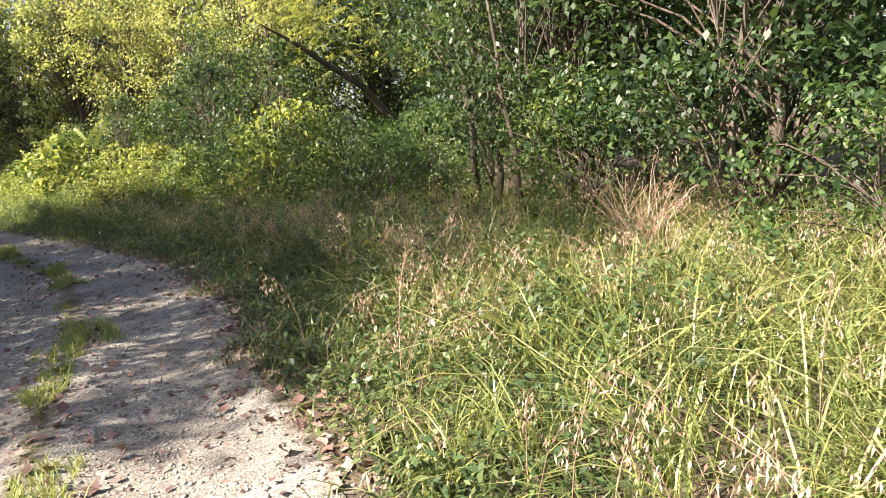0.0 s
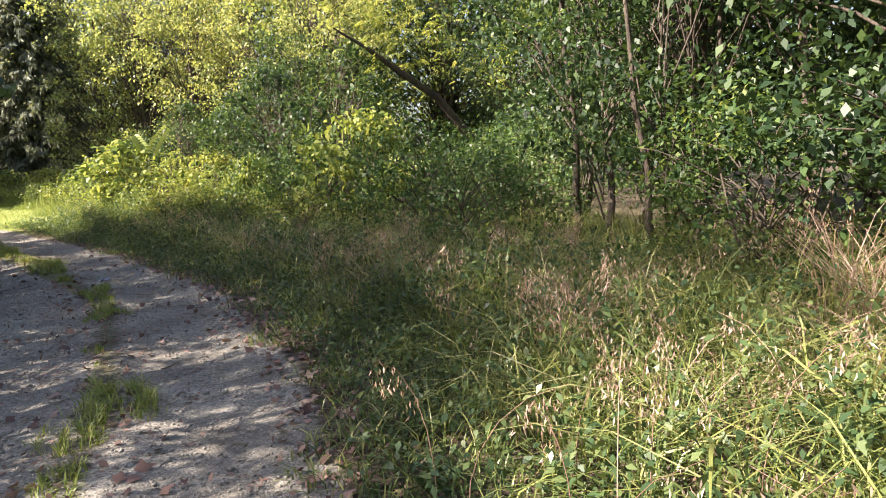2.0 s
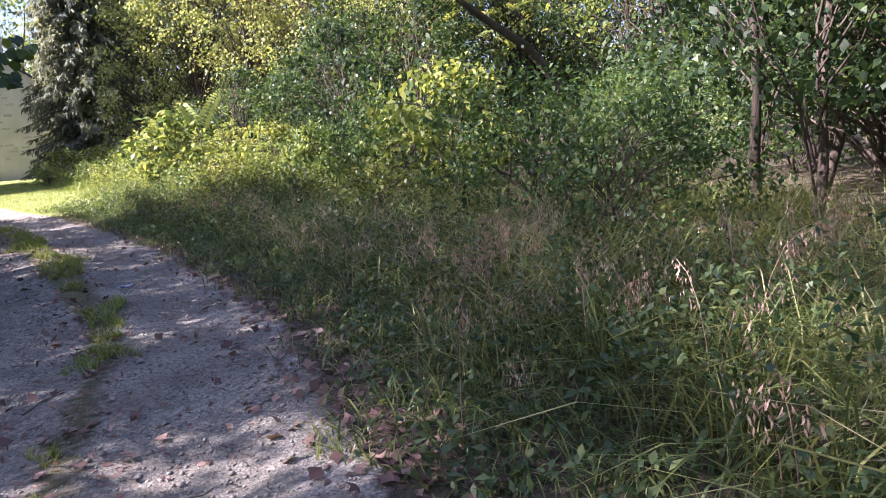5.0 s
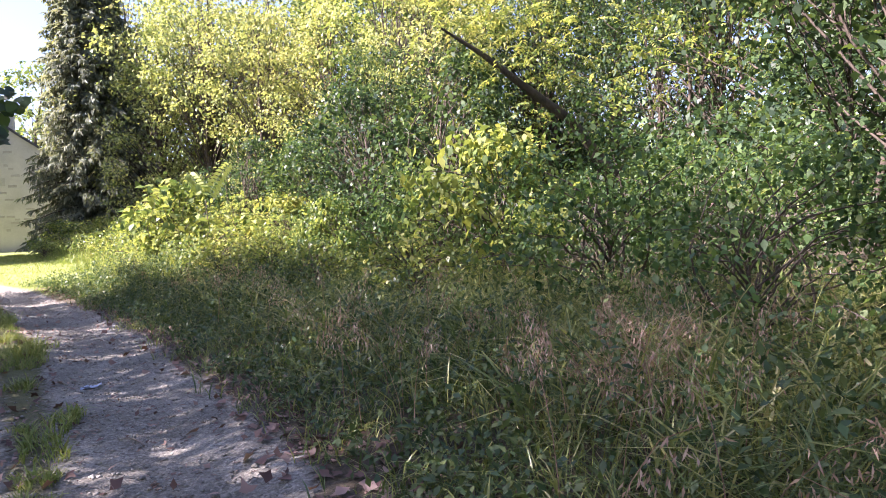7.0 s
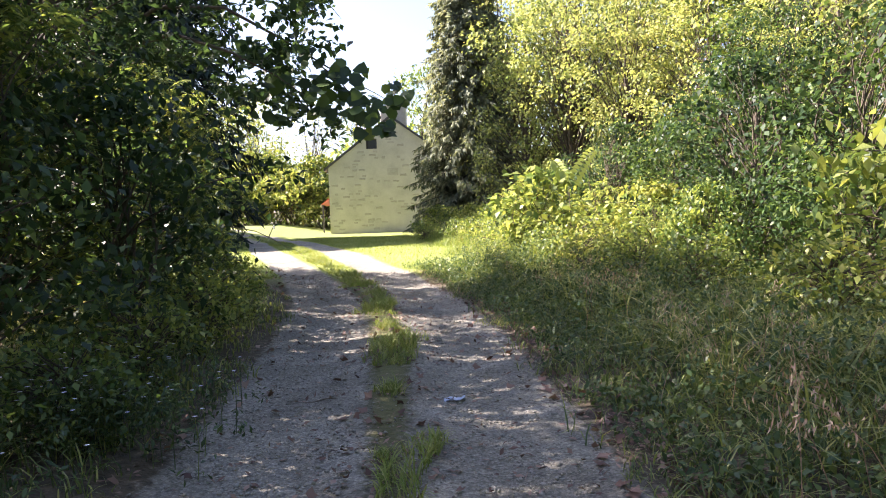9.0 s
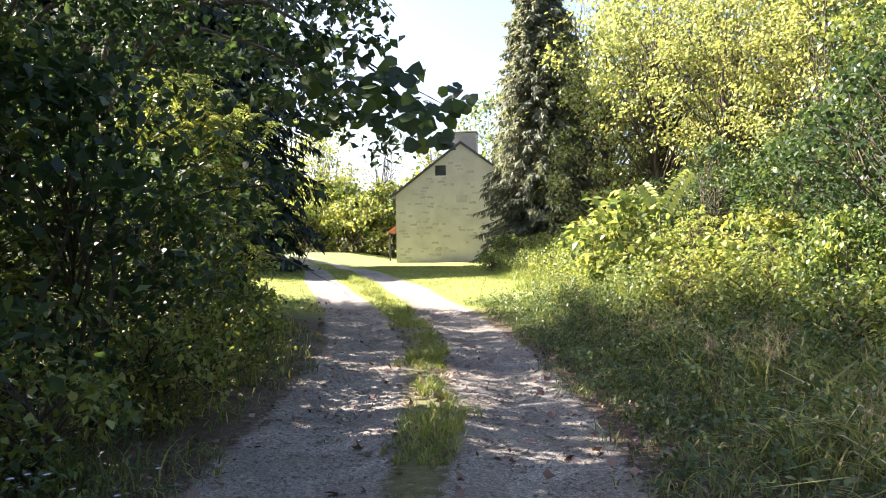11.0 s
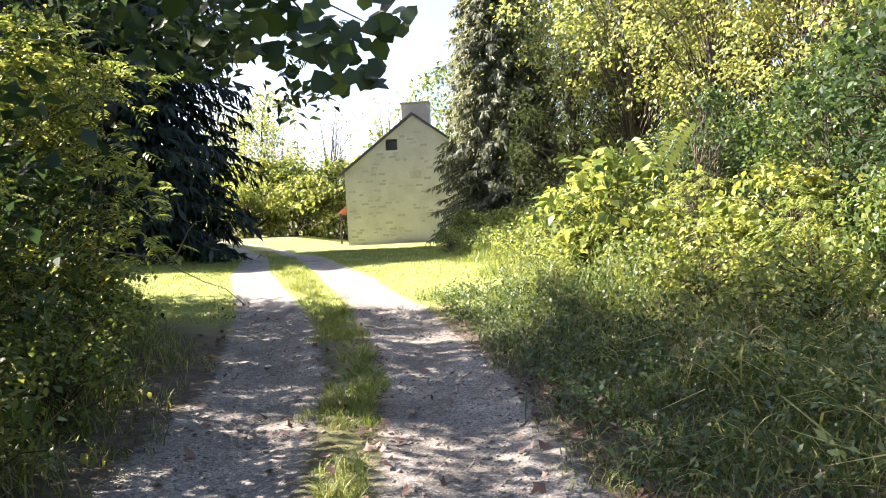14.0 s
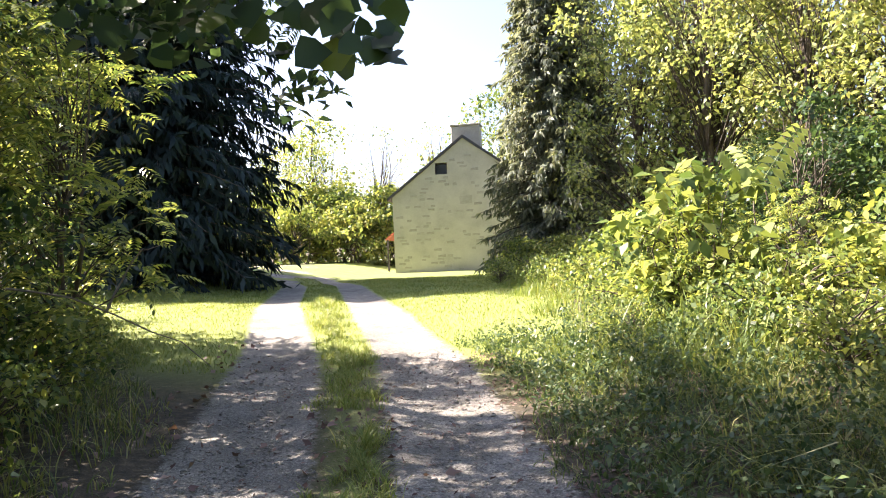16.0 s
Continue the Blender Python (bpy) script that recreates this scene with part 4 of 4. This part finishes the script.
q = np.concatenate([np.array(c) + np.clip(rng.normal(size=(k, 3)), -1.25, 1.25) * np.array(sp) for c, k, sp in (((-0.75, 4.9, 2.95), 34, (0.24, 0.25, 0.22)), ((-1.3, 4.9, 3.4), 46, (0.3, 0.35, 0.3)), ((-0.3, 4.8, 3.3), 12, (0.14, 0.15, 0.1)), ((-2.1, 4.8, 3.5), 70, (0.5, 0.6, 0.4)))])
V, F = lobed(q, rng.uniform(0.13, 0.24, len(q)), 0.5, np.array([0.1, -0.75, 0.35]), BROAD)
mesh_part("broad_leaves", quads_mesh("broad_leaves", V, F, M_SHADE), over, "broad lobed leaves hanging against the sky")
C = np.array([(-1.2, 5.1, 2.95), (-0.95, 5.1, 2.75), (-1.4, 5.1, 3.2), (-1.7, 5.0, 3.4), (-2.0, 5.1, 3.5)])
V, F = pinnate_leaves(C + np.array([-0.1, 0.2, 0.3]), 0.2, 6, 0.26, 8)
mesh_part("feathery_leaves", quads_mesh("feathery_leaves", V, F, M_GREEN), over)

# ---- tree-of-heaven sprout standing above the shrubs ----
sprout = tagged(new("sprout"), "young stalk with two long pale feathered leaves", "sapling")
bx, by = 2.98, 9.77
bz = float(ground_z(bx, by))
V, F = tube_arrays(bent_line((bx, by, bz - 0.05), (bx, by, 1.95), (0.03, 0, 0), 6, 0.004), np.linspace(0.016, 0.009, 6), 6)
mesh_part("stem", quads_mesh("stem", V, F, M_TWIG, True), sprout)
for ex, ez, n_pairs in ((-0.34, 0.58, 8), (0.56, 0.8, 10)):
    s = np.linspace(0, 1, 8)
    line = np.stack([bx + ex * s ** 0.9, by - 0.1 * s, 1.93 + ez * (1.25 * s - 0.25 * s ** 3)], 1)
    stalk = mesh_part("leaf_stalk", quads_mesh("leaf_stalk", *tube_arrays(line, np.linspace(0.008, 0.003, 8), 4), M_LIME, True), sprout)
    t = np.linspace(0.15, 1.0, n_pairs)
    c = np.stack([np.interp(t, s, line[:, j]) for j in range(3)], 1)
    along = unit(np.gradient(c, axis=0))
    for sgn in (-1, 1):
        D = np.cross(along, [0, 1, 0]) * sgn * 0.8 + np.array([0, -0.35, -0.55]) + along * 0.2
        for q in range(n_pairs):
            grow = 1.1 - 0.5 * t[q]
            V, F = leaf_quads(c[q:q + 1], D[q:q + 1], np.array([[0.1, -1.0, 0.5]]), [0.27 * grow], [0.14 * grow], 0.2)
            mesh_part("leaflet", quads_mesh("leaflet", V, F, M_SPROUT), stalk)

# ---- white asters, paper scrap, twigs ----
n = 110
x, y = -1.35 + rng.normal(size=n) * 0.32, -2.3 + rng.normal(size=n) * 0.5
P = on_ground(x, y) + np.stack([np.zeros(n), np.zeros(n), rng.uniform(0.28, 0.52, n)], 1)
pet = [leaf_quads(P, np.tile([math.cos(a), math.sin(a), 0.25], (n, 1)), np.tile([0, 0, 1.0], (n, 1)), np.full(n, 0.016), np.full(n, 0.009)) for a in np.linspace(0, 6.28, 7)[:-1]]
V, F = join_arrays(pet)
tagged(new("aster_flowers", quads_mesh("aster_flowers", V, F, M_ASTER)), "small white aster flowers under the bushes", "flowers", kind="stuff")
P0 = on_ground(x, y)
C = P0[rng.integers(0, n, 260)] + np.stack([rng.normal(size=260) * 0.07, rng.normal(size=260) * 0.07, rng.uniform(0.04, 0.42, 260)], 1)
V, F = simple_leaves(C, 0.05, 16, 0.05, 0.35, 0.8, 0.1)
tagged(new("aster_leaves", quads_mesh("aster_leaves", V, F, M_HERB)), "narrow green leaves of the aster clump", "leaves", kind="stuff")
V, F = join_arrays([tube_arrays(np.stack([P0[i], (P0[i] + P[i]) / 2 + rng.normal(size=3) * 0.02, P[i]]), [0.003, 0.0025, 0.0015], 3) for i in range(n)])
tagged(new("aster_stems", quads_mesh("aster_stems", V, F, M_GRASS)), "thin green aster stems", "stems", kind="stuff")

gxs, gys = np.meshgrid(np.linspace(-0.075, 0.075, 9), np.linspace(-0.04, 0.04, 6))
pz = 0.018 + 0.012 * np.sin(gxs * 60) * np.cos(gys * 75) + rng.normal(size=gxs.shape) * 0.004
V = np.stack([gxs + 0.77, gys - 1.3 + gxs * 0.3, pz + float(ground_z(0.77, -1.3))], -1).reshape(-1, 3)
pid = np.arange(54).reshape(6, 9)
scrap = new("paper_scrap", quads_mesh("paper_scrap", V, np.stack([pid[:-1, :-1], pid[:-1, 1:], pid[1:, 1:], pid[1:, :-1]], -1).reshape(-1, 4), M_PAPER))
mod = scrap.modifiers.new("thickness", "SOLIDIFY")
mod.thickness = 0.002
tagged(scrap, "crumpled pale blue paper scrap on the gravel", "litter")

for i, (x, y, az, ln) in enumerate([(0.75, -6.6, 0.5, 0.3), (1.1, -3.2, 2.1, 0.22), (0.2, -5.0, 1.0, 0.35), (0.9, -8.4, 2.6, 0.2), (0.5, 1.5, 1.5, 0.3), (-0.3, -1.4, 0.3, 0.26)]):
    g = float(ground_z(x, y)) + 0.008
    V, F = tube_arrays(bent_line((x, y, g), (x + math.cos(az) * ln, y + math.sin(az) * ln, g + 0.008), (0.01, 0.02, 0.006), 6, 0.02), np.linspace(0.007, 0.003, 6), 5)
    tagged(new("twig", quads_mesh("twig", V, F, M_TWIG, True)), "small dry twig lying on the gravel", "twig", "twigs on the lane")

# dead twig leaning out of the bushes
V, F = join_arrays([tube_arrays(bent_line(a, b, (0, 0, 0.12), 7, 0.02), np.linspace(0.009, 0.003, 7), 5) for a, b in (((-3.0, 4.4, 1.25), (-1.9, 5.0, 0.62)), ((-2.5, 4.7, 1.05), (-2.2, 4.9, 1.5)))])
dead = new("dead_branch", quads_mesh("dead_branch", V, F, M_TWIG, True))
tagged(dead, "bare dead twig leaning out of the bushes", "branch")

# rubble stones of the gable, last
stone_meshes = []
for i in range(7):
    w, h = rng.uniform(0.2, 0.46), rng.uniform(0.09, 0.18)
    bm = box_bm(-w / 2, w / 2, -0.016, 0.03, -h / 2, h / 2)
    bmesh.ops.bevel(bm, geom=bm.edges[:], offset=0.012, segments=1, affect="EDGES")
    for v in bm.verts:
        v.co += Vector((rng.normal() * 0.012, rng.normal() * 0.003, rng.normal() * 0.009))
    sm = bpy.data.meshes.new("stone")
    bm.to_mesh(sm)
    bm.free()
    sm.materials.append(M_STONE)
    stone_meshes.append(sm)
z, count = 0.35, 0
while z < 7.8 and count < 300:
    x = HX0 + rng.uniform(0.1, 0.5)
    while x < -2.2 and count < 300:
        open_wall = not (-7.1 < x < -5.8 and 5.95 < z < 6.9) and not (-5.7 < x < -4.4 and 4.1 < z < 4.95)
        if rng.uniform() < 0.24 and open_wall and roofline(x - 0.3) > z + 0.25 and roofline(x + 0.3) > z + 0.25:
            st = new("stone", stone_meshes[int(rng.integers(7))])
            st.parent = gable
            st.location = (x, HY, z)
            count += 1
        x += rng.uniform(0.42, 0.62)
    z += rng.uniform(0.17, 0.22)
